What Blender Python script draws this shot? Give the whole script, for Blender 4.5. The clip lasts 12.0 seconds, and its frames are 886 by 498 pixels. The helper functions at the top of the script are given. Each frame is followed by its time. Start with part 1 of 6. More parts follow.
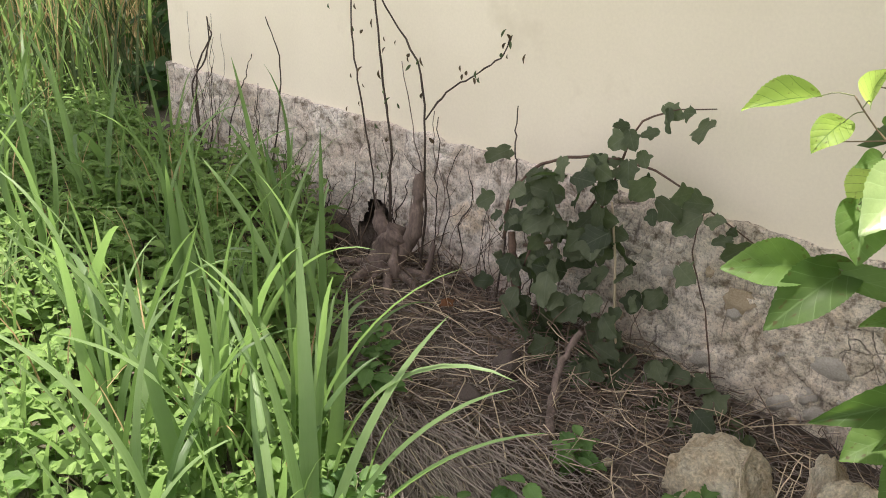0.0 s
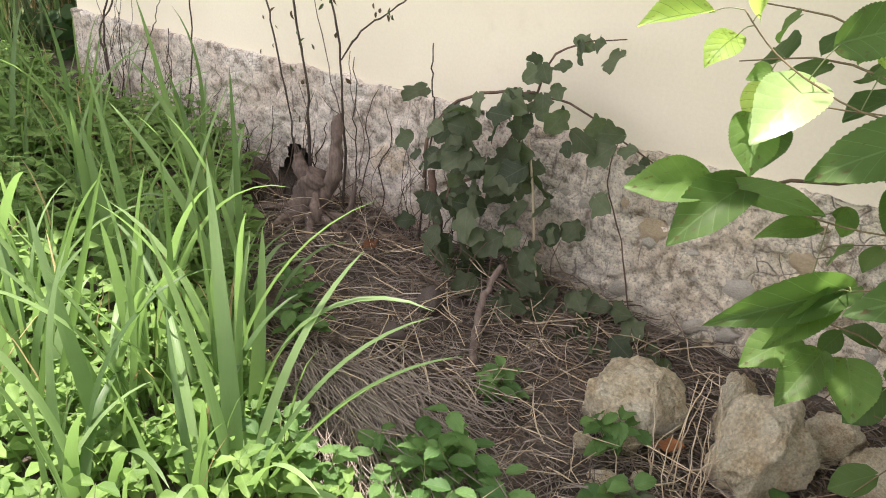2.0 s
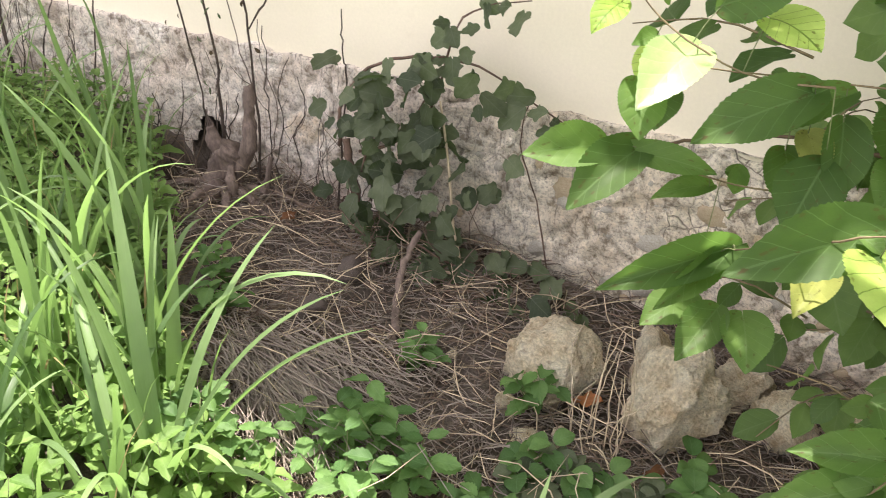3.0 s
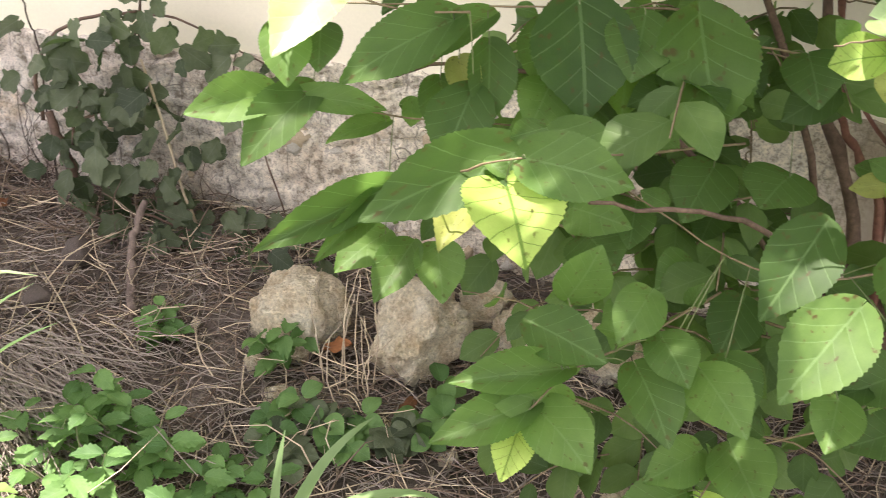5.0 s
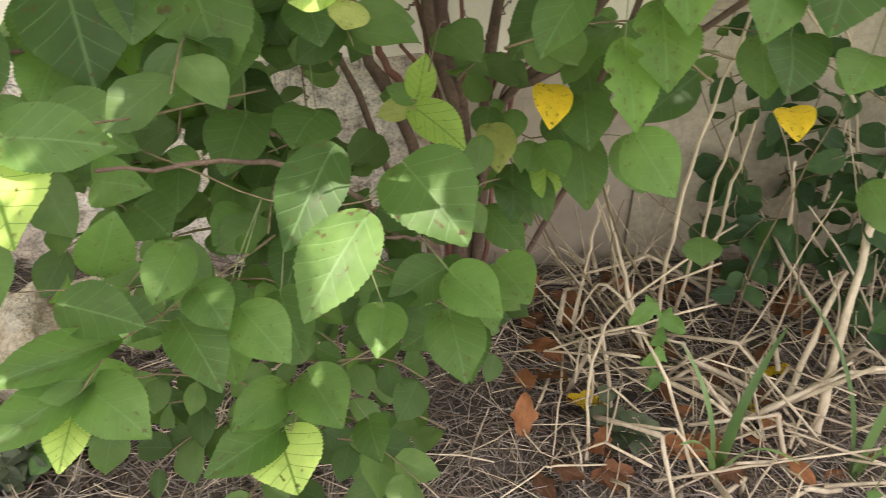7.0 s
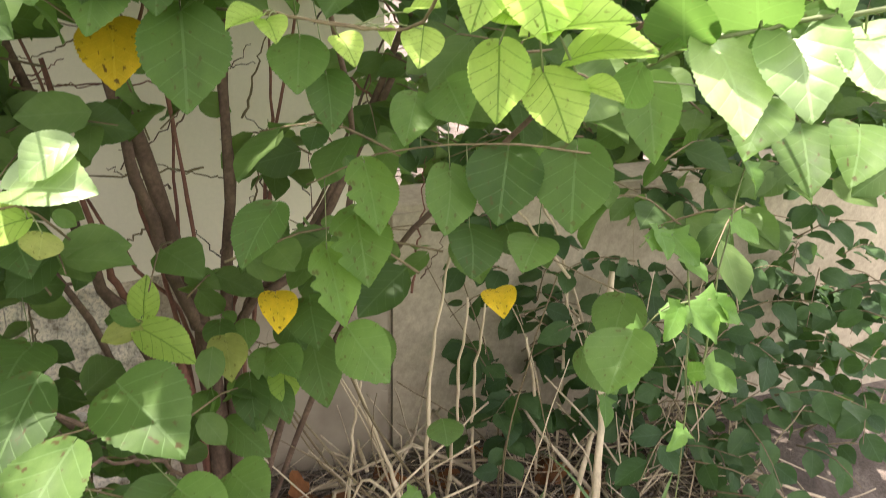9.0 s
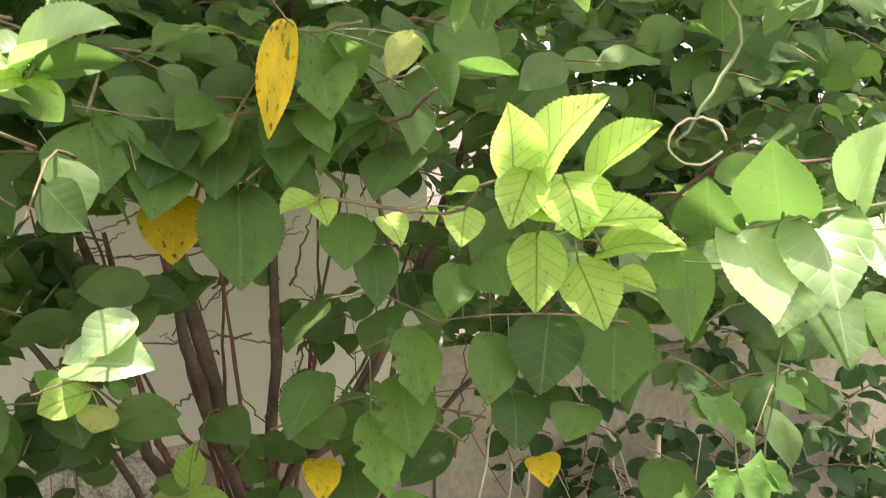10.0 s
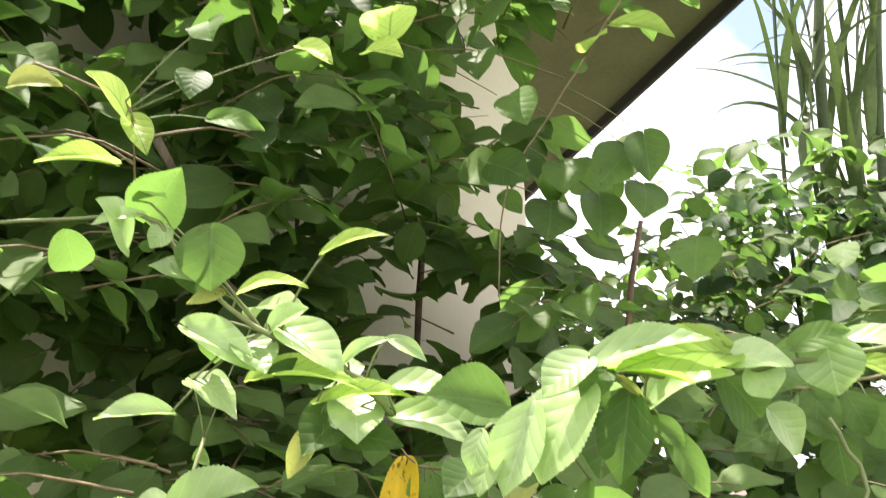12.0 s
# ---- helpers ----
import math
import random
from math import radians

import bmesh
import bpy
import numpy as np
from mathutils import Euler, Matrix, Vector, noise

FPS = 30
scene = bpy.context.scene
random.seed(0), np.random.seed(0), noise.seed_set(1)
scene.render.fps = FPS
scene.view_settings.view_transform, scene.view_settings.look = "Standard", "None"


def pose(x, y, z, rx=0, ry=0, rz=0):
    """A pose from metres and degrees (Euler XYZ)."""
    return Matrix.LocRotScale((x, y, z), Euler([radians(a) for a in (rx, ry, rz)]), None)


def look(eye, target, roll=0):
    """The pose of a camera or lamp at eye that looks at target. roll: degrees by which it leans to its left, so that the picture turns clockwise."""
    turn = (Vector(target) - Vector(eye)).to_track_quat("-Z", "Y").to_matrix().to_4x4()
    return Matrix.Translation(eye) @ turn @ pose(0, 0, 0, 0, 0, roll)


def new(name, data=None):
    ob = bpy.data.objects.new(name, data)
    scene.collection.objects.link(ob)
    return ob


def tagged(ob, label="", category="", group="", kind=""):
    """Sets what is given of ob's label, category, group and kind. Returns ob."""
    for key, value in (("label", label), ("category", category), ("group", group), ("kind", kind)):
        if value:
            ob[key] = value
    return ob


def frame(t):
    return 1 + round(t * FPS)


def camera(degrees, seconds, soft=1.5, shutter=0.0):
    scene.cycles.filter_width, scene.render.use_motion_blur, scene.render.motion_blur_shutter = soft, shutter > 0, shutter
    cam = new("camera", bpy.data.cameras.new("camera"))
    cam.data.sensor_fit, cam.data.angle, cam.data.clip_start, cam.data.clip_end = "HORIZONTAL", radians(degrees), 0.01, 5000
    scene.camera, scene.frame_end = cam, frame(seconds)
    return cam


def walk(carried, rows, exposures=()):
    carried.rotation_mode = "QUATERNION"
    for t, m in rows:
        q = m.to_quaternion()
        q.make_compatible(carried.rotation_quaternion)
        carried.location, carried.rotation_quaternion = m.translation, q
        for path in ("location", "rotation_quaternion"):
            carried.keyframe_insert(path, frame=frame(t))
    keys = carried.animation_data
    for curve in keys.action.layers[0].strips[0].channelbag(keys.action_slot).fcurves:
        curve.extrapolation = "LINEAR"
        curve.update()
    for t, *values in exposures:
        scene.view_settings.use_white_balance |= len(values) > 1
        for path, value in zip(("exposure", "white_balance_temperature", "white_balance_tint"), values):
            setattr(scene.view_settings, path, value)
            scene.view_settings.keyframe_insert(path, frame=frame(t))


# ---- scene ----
cam = camera(53.3, 12.0, 0.8, 0.25)
PATH = [
    (0, (-0.018, 0.059, 1.588), (-1.207, 1.462, 0.802), 2.4),
    (0.5, (-0.011, 0.074, 1.586), (-1.169, 1.483, 0.764), 2.4),
    (1, (-0.002, 0.071, 1.574), (-1.135, 1.501, 0.756), 2.3),
    (1.5, (0.014, 0.067, 1.561), (-1.078, 1.515, 0.719), 2.5),
    (2, (0.032, 0.067, 1.55), (-1.009, 1.532, 0.672), 2.4),
    (2.5, (0.049, 0.07, 1.561), (-0.922, 1.564, 0.652), 2.1),
    (4.3, (0.179, 0.227, 1.588), (-0.47, 1.798, 0.534), 0.5),
    (4.5, (0.195, 0.217, 1.589), (-0.402, 1.807, 0.531), 0.2),
    (5, (0.244, 0.242, 1.576), (-0.223, 1.867, 0.508), 0.3),
    (5.5, (0.289, 0.25, 1.569), (-0.039, 1.901, 0.489), -0.1),
    (6, (0.328, 0.246, 1.568), (0.14, 1.914, 0.48), 0.2),
    (6.5, (0.376, 0.237, 1.564), (0.406, 1.903, 0.457), 0.9),
    (7, (0.425, 0.22, 1.562), (0.697, 1.864, 0.456), 1.6),
    (7.5, (0.455, 0.195, 1.566), (0.889, 1.812, 0.472), 1.3),
    (7.7, (0.461, 0.188, 1.572), (0.966, 1.786, 0.481), 1.4),
    (9.3, (0.513, 0.123, 1.59), (1.298, 1.874, 1.026), 0.6),
    (9.5, (0.509, 0.118, 1.601), (1.283, 1.894, 1.106), 0.6),
    (10, (0.497, 0.107, 1.615), (1.214, 1.942, 1.269), 0.0),
    (10.5, (0.492, 0.094, 1.631), (1.156, 1.975, 1.486), -0.4),
    (11, (0.483, 0.089, 1.646), (1.156, 1.969, 1.761), -1.0),
    (11.5, (0.482, 0.083, 1.661), (1.083, 1.964, 1.976), -2.0),
    (12, (0.477, 0.075, 1.672), (0.97, 1.943, 2.191), -1.7),
]
EXPOSURES = [(0.0, 1.08, 6550, 19), (2.5, 1.55, 6550, 19), (4.5, 1.84, 6550, 20), (5.5, 1.90, 6550, 21), (6.5, 1.86, 6570, 20), (7.7, 2.04, 6600, 16), (9.3, 1.82, 6650, 18), (12.0, 1.66, 6650, 17)]
walk(cam, [(t, look(eye, target, roll)) for t, eye, target, roll in PATH], EXPOSURES)

# ---- sky and sun ----
SUN = Vector((-0.12, 0.172, 1.0)).normalized()      # towards the sun, high over the roof
world = bpy.data.worlds.new("sky")
scene.world = world
world.use_nodes = True
wn = world.node_tree.nodes
sky = wn.new("ShaderNodeTexSky")
sky.sky_type = "NISHITA"
sky.sun_disc = False
sky.sun_elevation = math.asin(SUN.z)
sky.sun_rotation = math.atan2(SUN.x, SUN.y)
sky.air_density, sky.dust_density = 1.0, 3.0
wn["Background"].inputs["Strength"].default_value = 0.112
wl = world.node_tree.links
cl_co, cl_no, cl_ra, cl_mx = (wn.new(k) for k in ("ShaderNodeTexCoord", "ShaderNodeTexNoise", "ShaderNodeValToRGB", "ShaderNodeMix"))
cl_no.inputs["Scale"].default_value, cl_no.inputs["Detail"].default_value = 2.6, 7.0
cl_ra.color_ramp.elements[0].position, cl_ra.color_ramp.elements[1].position = 0.34, 0.46
cl_mx.data_type = "RGBA"
cl_mx.inputs[7].default_value = (8.0, 8.0, 8.1, 1)          # bright thin cloud
wl.new(cl_co.outputs["Generated"], cl_no.inputs["Vector"])
wl.new(cl_no.outputs["Fac"], cl_ra.inputs[0])
wl.new(cl_ra.outputs[0], cl_mx.inputs[0])
wl.new(sky.outputs[0], cl_mx.inputs[6])
wl.new(cl_mx.outputs[2], wn["Background"].inputs[0])
sun_data = bpy.data.lights.new("sun", "SUN")
sun_data.energy, sun_data.angle, sun_data.color = 5.0, radians(0.6), (1.0, 0.95, 0.86)
sun_ob = new("sun", sun_data)
sun_ob.matrix_basis = look(SUN * 20, (0, 0, 0))


# ---- materials ----
def shader(name):
    m = bpy.data.materials.new(name)
    m.use_nodes = True
    nt = m.node_tree
    return m, nt, nt.nodes, nt.nodes["Principled BSDF"]


def noise_node(nt, scale, detail=6, rough=0.6, vec=None, stretch=None):
    n = nt.nodes.new("ShaderNodeTexNoise")
    n.inputs["Scale"].default_value, n.inputs["Detail"].default_value, n.inputs["Roughness"].default_value = scale, detail, rough
    if vec is None:
        tc = nt.nodes.new("ShaderNodeTexCoord")
        vec = tc.outputs["Object"]
    if stretch:
        mp = nt.nodes.new("ShaderNodeMapping")
        mp.inputs["Scale"].default_value = stretch
        nt.links.new(vec, mp.inputs["Vector"])
        vec = mp.outputs["Vector"]
    nt.links.new(vec, n.inputs["Vector"])
    return n.outputs["Fac"]


def ramp(nt, fac, stops):
    r = nt.nodes.new("ShaderNodeValToRGB")
    el = r.color_ramp.elements
    while len(el) < len(stops):
        el.new(0.5)
    for e, (p, c) in zip(el, stops):
        e.position, e.color = p, (*c, 1)
    nt.links.new(fac, r.inputs[0])
    return r.outputs[0]


def mix(nt, a, b, fac, mode="MIX"):
    n = nt.nodes.new("ShaderNodeMix")
    n.data_type, n.blend_type = "RGBA", mode
    for sock, v in ((n.inputs[0], fac), (n.inputs[6], a), (n.inputs[7], b)):
        if isinstance(v, (int, float)):
            sock.default_value = v
        elif isinstance(v, tuple):
            sock.default_value = (*v, 1)
        else:
            nt.links.new(v, sock)
    return n.outputs[2]


def bump(nt, bsdf, height, strength, dist):
    b = nt.nodes.new("ShaderNodeBump")
    b.inputs["Strength"].default_value, b.inputs["Distance"].default_value = strength, dist
    nt.links.new(height, b.inputs["Height"])
    nt.links.new(b.outputs[0], bsdf.inputs["Normal"])
    return b


def surface(name, stops, scale, fine=60, fine_amt=0.35, rough=0.85, bump_s=0.4, bump_d=0.01, stretch=None, stain=None):
    """Two scales of colour variation, with relief."""
    m, nt, nd, bs = shader(name)
    big = noise_node(nt, scale, stretch=stretch)
    small = noise_node(nt, fine, 8, 0.7, stretch=stretch)
    col = ramp(nt, big, stops)
    col = mix(nt, col, ramp(nt, small, [(0.34, (0.3, 0.3, 0.3)), (0.66, (1.4, 1.4, 1.4))]), fine_amt, "MULTIPLY")
    if stain:
        s_scale, s_col, lo, hi = stain
        f = ramp(nt, noise_node(nt, s_scale, 5, 0.65), [(lo, (0, 0, 0)), (hi, (1, 1, 1))])
        col = mix(nt, col, s_col, f)
    nt.links.new(col, bs.inputs["Base Color"])
    bs.inputs["Roughness"].default_value = rough
    bump(nt, bs, small, bump_s, bump_d)
    return m


def leaf_material(name, dark, light, through_col, trans=0.45, rough=0.55, veins=0.25, per="RANDOM", spots=0.0, vein_col=None, gloss=0.2):
    """A thin leaf: gloss above, light let through, with ribs along its own length and width (the UV map)."""
    m, nt, nd, bs = shader(name)
    uv = nd.new("ShaderNodeUVMap").outputs[0]
    sep = nd.new("ShaderNodeSeparateXYZ")
    nt.links.new(uv, sep.inputs[0])

    def math_node(op, a, b=None):
        n = nd.new("ShaderNodeMath")
        n.operation = op
        for i, v in enumerate((a, b)):
            if v is None:
                continue
            if isinstance(v, (int, float)):
                n.inputs[i].default_value = v
            else:
                nt.links.new(v, n.inputs[i])
        return n.outputs[0]

    side = math_node("ABSOLUTE", math_node("SUBTRACT", sep.outputs[0], 0.5))
    slant = math_node("SUBTRACT", sep.outputs[1], math_node("MULTIPLY", math_node("POWER", side, 0.8), 0.62))
    rib = math_node("ABSOLUTE", math_node("SINE", math_node("MULTIPLY", slant, 17.0)))
    ribs = math_node("LESS_THAN", rib, 0.09)
    mid = math_node("LESS_THAN", side, 0.016)
    vein = math_node("MAXIMUM", ribs, mid)
    if per == "RANDOM":
        rnd = nd.new("ShaderNodeObjectInfo").outputs["Random"]
    else:
        rnd = nd.new("ShaderNodeNewGeometry").outputs["Random Per Island"]
    col = ramp(nt, rnd, [(0.0, dark), (0.6, light), (1.0, tuple(min(1, c * 1.25) for c in light))])
    blot = noise_node(nt, 3.5 if per == "RANDOM" else 30, 4, 0.6)
    col = mix(nt, col, ramp(nt, blot, [(0.3, (0.62, 0.66, 0.52)), (0.7, (1.25, 1.18, 1.0))]), 0.75, "MULTIPLY")
    vcol = vein_col or tuple(min(1, 1.7 * c + 0.04) for c in light)
    col = mix(nt, col, vcol, math_node("MULTIPLY", vein, veins))
    if spots:
        sp = ramp(nt, noise_node(nt, 11 if per == "RANDOM" else 75, 2, 0.5), [(0.66 - spots * 0.1, (0, 0, 0)), (0.70 - spots * 0.1, (1, 1, 1))])
        col = mix(nt, col, (0.06, 0.035, 0.015), sp)
    nt.links.new(col, bs.inputs["Base Color"])
    bs.inputs["Roughness"].default_value = rough
    bs.inputs["Specular IOR Level"].default_value = gloss
    bump(nt, bs, math_node("SUBTRACT", math_node("POWER", rib, 0.6), math_node("MULTIPLY", mid, 0.6)), 0.28, 0.0014)
    tr = nd.new("ShaderNodeBsdfTranslucent")
    if per == "RANDOM":                           # fine net of veins
        net = nd.new("ShaderNodeTexVoronoi")
        net.feature = "DISTANCE_TO_EDGE"
        net.inputs["Scale"].default_value = 24
        nt.links.new(uv, net.inputs["Vector"])
        cells = ramp(nt, net.outputs["Distance"], [(0.0, (0.80, 0.80, 0.80)), (0.10, (1.03, 1.03, 1.03))])
        col = mix(nt, col, cells, 0.5 if veins else 0.0, "MULTIPLY")
        nt.links.new(col, bs.inputs["Base Color"])
    if vein_col:
        through_col = mix(nt, through_col, tuple(c * 1.6 for c in vein_col), math_node("MULTIPLY", vein, 0.4))
    nt.links.new(mix(nt, through_col, ramp(nt, rnd, [(0, (0.75, 0.8, 0.7)), (1, (1.1, 1.1, 1.1))]), 1.0, "MULTIPLY"), tr.inputs[0])
    mx = nd.new("ShaderNodeMixShader")
    mx.inputs[0].default_value = trans
    nt.links.new(bs.outputs[0], mx.inputs[1])
    nt.links.new(tr.outputs[0], mx.inputs[2])
    nt.links.new(mx.outputs[0], nd["Material Output"].inputs[0])
    return m


PAINT = surface("cream_wall_paint", [(0.3, (0.73, 0.66, 0.52)), (0.7, (0.80, 0.73, 0.59))], 1.3, 90, 0.06, 0.75, 0.12, 0.002,
                stain=(2.2, (0.58, 0.51, 0.38), 0.60, 0.85))


def rubble(name):
    """Crumbling rubble masonry: pale lumps, dark pits and broken joints, with vertical runs of dirt."""
    m, nt, nd, bs = shader(name)
    co = nd.new("ShaderNodeTexCoord").outputs["Object"]
    warp = nd.new("ShaderNodeTexNoise")
    warp.inputs["Scale"].default_value = 9
    nt.links.new(co, warp.inputs["Vector"])
    add = nd.new("ShaderNodeVectorMath")
    add.operation = "MULTIPLY_ADD"
    nt.links.new(warp.outputs["Color"], add.inputs[0])
    add.inputs[1].default_value = (0.09, 0.09, 0.09)
    nt.links.new(co, add.inputs[2])
    vor = nd.new("ShaderNodeTexVoronoi")
    vor.feature = "DISTANCE_TO_EDGE"
    vor.inputs["Scale"].default_value = 13
    nt.links.new(add.outputs[0], vor.inputs["Vector"])
    big = noise_node(nt, 4.5, 5, 0.6)
    mid = noise_node(nt, 26, 6, 0.65)
    fine = noise_node(nt, 110, 6, 0.7)
    col = ramp(nt, big, [(0.30, (0.52, 0.43, 0.36)), (0.47, (0.68, 0.60, 0.52)), (0.60, (0.76, 0.70, 0.63)), (0.74, (0.66, 0.54, 0.40))])
    fresh = ramp(nt, big, [(0.30, (0.56, 0.46, 0.34)), (0.5, (0.74, 0.66, 0.54)), (0.7, (0.80, 0.73, 0.62))])
    sx = nd.new("ShaderNodeSeparateXYZ")
    nt.links.new(add.outputs[0], sx.inputs[0])
    bare = nd.new("ShaderNodeMapRange")                    # newer, paler masonry along this stretch
    nt.links.new(sx.outputs[0], bare.inputs[0])
    bare.inputs[1].default_value, bare.inputs[2].default_value = -1.5, -0.8
    col = mix(nt, col, fresh, bare.outputs[0])
    col = mix(nt, col, ramp(nt, mid, [(0.35, (0.40, 0.355, 0.31)), (0.47, (0.95, 0.95, 0.95)), (0.64, (1.22, 1.2, 1.18))]), 0.95, "MULTIPLY")
    col = mix(nt, col, ramp(nt, fine, [(0.37, (0.40, 0.37, 0.35)), (0.52, (1.1, 1.1, 1.1))]), 0.7, "MULTIPLY")
    joint = ramp(nt, vor.outputs["Distance"], [(0.0, (0.75, 0.75, 0.75)), (0.04, (0, 0, 0))])
    patch = ramp(nt, noise_node(nt, 3.2, 3, 0.5), [(0.52, (0, 0, 0)), (0.66, (1, 1, 1))])
    col = mix(nt, col, (0.12, 0.09, 0.07), mix(nt, joint, patch, 1.0, "MULTIPLY"))
    runs = ramp(nt, noise_node(nt, 10, 5, 0.65, stretch=(3.4, 1, 0.55)), [(0.585, (0, 0, 0)), (0.65, (1, 1, 1))])
    col = mix(nt, col, (0.12, 0.09, 0.075), mix(nt, runs, (0.7, 0.7, 0.7), 1.0, "MULTIPLY"))
    coat = nd.new("ShaderNodeMapRange")                    # the last stretch is rendered smooth
    nt.links.new(sx.outputs[0], coat.inputs[0])
    coat.inputs[1].default_value, coat.inputs[2].default_value = 0.66, 0.86
    # the coat's colour is also darkened for the shade under the crown
    col = mix(nt, col, ramp(nt, big, [(0.3, (0.27, 0.22, 0.165)), (0.7, (0.39, 0.33, 0.25))]), coat.outputs[0])
    nt.links.new(col, bs.inputs["Base Color"])
    bs.inputs["Roughness"].default_value = 0.95
    h = mix(nt, mid, fine, 0.35)
    h = mix(nt, h, (0.5, 0.5, 0.5), coat.outputs[0])
    h = mix(nt, h, (0.2, 0.2, 0.2), mix(nt, joint, patch, 1.0, "MULTIPLY"))
    bump(nt, bs, h, 1.0, 0.03)
    return m


PLINTH = rubble("rough_plinth_render")
PLINTH_SMOOTH = surface("smooth_plinth_render", [(0.3, (0.36, 0.30, 0.215)), (0.7, (0.50, 0.43, 0.315))], 3, 50, 0.3, 0.9, 0.3, 0.004,
                        stain=(5, (0.24, 0.18, 0.12), 0.6, 0.8))
STONE_OCHRE = surface("ochre_rubble_stone", [(0.3, (0.38, 0.29, 0.18)), (0.7, (0.55, 0.45, 0.32))], 9, 80, 0.4, 0.92, 0.6, 0.006)
STONE_GREY = surface("grey_rubble_stone", [(0.3, (0.36, 0.32, 0.26)), (0.7, (0.56, 0.52, 0.45))], 9, 80, 0.45, 0.92, 0.6, 0.006)
LIMESTONE = surface("limestone", [(0.32, (0.56, 0.42, 0.25)), (0.48, (0.76, 0.65, 0.46)), (0.68, (0.84, 0.77, 0.60))], 1.8, 14, 0.5, 0.95, 0.8, 0.07,
                    stain=(3, (0.30, 0.21, 0.13), 0.62, 0.74))
SOIL = surface("soil_with_litter", [(0.3, (0.06, 0.046, 0.036)), (0.5, (0.11, 0.085, 0.068)), (0.72, (0.21, 0.17, 0.14))], 6, 90, 0.6, 1.0, 0.9, 0.012)


def add_turf(m):
    """Short turf where the ground is open, away from the house."""
    nt = m.node_tree
    nd, bs = nt.nodes, nt.nodes["Principled BSDF"]
    soil_col = bs.inputs["Base Color"].links[0].from_socket
    sep = nd.new("ShaderNodeSeparateXYZ")
    nt.links.new(nd.new("ShaderNodeTexCoord").outputs["Object"], sep.inputs[0])
    wob = nd.new("ShaderNodeMath")
    wob.operation = "MULTIPLY_ADD"
    nt.links.new(noise_node(nt, 1.2, 6, 0.65), wob.inputs[0])
    wob.inputs[1].default_value = 2.4
    nt.links.new(sep.outputs[1], wob.inputs[2])
    mask = ramp(nt, wob.outputs[0], [(0.0, (1, 1, 1)), (1.0, (0, 0, 0))])
    span = nd.new("ShaderNodeMapRange")
    nt.links.new(wob.outputs[0], span.inputs[0])
    span.inputs[1].default_value, span.inputs[2].default_value = 1.2, 2.2
    nt.links.new(span.outputs[0], mask.node.inputs[0])
    turf = ramp(nt, noise_node(nt, 9, 8, 0.75), [(0.36, (0.035, 0.055, 0.02)), (0.5, (0.075, 0.115, 0.04)), (0.66, (0.15, 0.15, 0.07))])
    bank = nd.new("ShaderNodeMapRange")
    nt.links.new(sep.outputs[0], bank.inputs[0])
    bank.inputs[1].default_value, bank.inputs[2].default_value = -4.3, -5.2
    nt.links.new(mix(nt, soil_col, turf, mix(nt, mask, bank.outputs[0], 1.0, "LIGHTEN")), bs.inputs["Base Color"])


add_turf(SOIL)
STRAW = surface("dry_straw", [(0.3, (0.155, 0.125, 0.103)), (0.6, (0.31, 0.26, 0.22))], 5, 40, 0.35, 0.8, 0.2, 0.001)
STRAW_PALE = surface("bleached_stalk", [(0.3, (0.44, 0.35, 0.23)), (0.7, (0.62, 0.51, 0.36))], 8, 60, 0.35, 0.7, 0.3, 0.002, stretch=(1, 1, 0.1))
STRAW_DARK = surface("rotting_straw", [(0.3, (0.13, 0.09, 0.065)), (0.7, (0.24, 0.175, 0.125))], 6, 40, 0.35, 0.9, 0.2, 0.001)
STALK_GREY = surface("weathered_stalk", [(0.3, (0.32, 0.25, 0.165)), (0.7, (0.52, 0.43, 0.31))], 8, 60, 0.35, 0.75, 0.3, 0.002, stretch=(1, 1, 0.1))
BARK = surface("brown_bark", [(0.3, (0.075, 0.045, 0.032)), (0.6, (0.16, 0.10, 0.07)), (0.8, (0.24, 0.17, 0.12))], 14, 90, 0.5, 0.85, 0.6, 0.004)
BARK_RED = surface("reddish_young_bark", [(0.3, (0.14, 0.05, 0.035)), (0.7, (0.24, 0.11, 0.075))], 14, 90, 0.4, 0.7, 0.4, 0.002)
BARK_BLACK = surface("blackened_twig_bark", [(0.3, (0.035, 0.024, 0.018)), (0.7, (0.09, 0.065, 0.05))], 16, 90, 0.5, 0.9, 0.5, 0.002)
BARK_GREY = surface("grey_dead_wood", [(0.3, (0.085, 0.06, 0.05)), (0.7, (0.22, 0.165, 0.135))], 10, 80, 0.5, 0.9, 0.7, 0.004, stretch=(1, 1, 0.3))
TWIG_GREEN = surface("green_twig", [(0.3, (0.10, 0.13, 0.05)), (0.7, (0.20, 0.22, 0.09))], 12, 80, 0.3, 0.7, 0.2, 0.001)
BARK_TWIG = surface("twig_bark", [(0.3, (0.13, 0.09, 0.05)), (0.7, (0.22, 0.17, 0.09))], 14, 90, 0.4, 0.75, 0.4, 0.002)
DARK_PEBBLE = surface("dark_husk", [(0.3, (0.045, 0.035, 0.03)), (0.7, (0.12, 0.09, 0.075))], 20, 120, 0.5, 0.8, 0.5, 0.003)
SOFFIT = surface("soffit_board_olive_grey", [(0.3, (0.20, 0.20, 0.115)), (0.7, (0.26, 0.26, 0.15))], 2, 60, 0.2, 0.8, 0.2, 0.002)
FASCIA = surface("dark_fascia", [(0.3, (0.025, 0.025, 0.028)), (0.7, (0.05, 0.05, 0.05))], 4, 60, 0.3, 0.6, 0.2, 0.002)
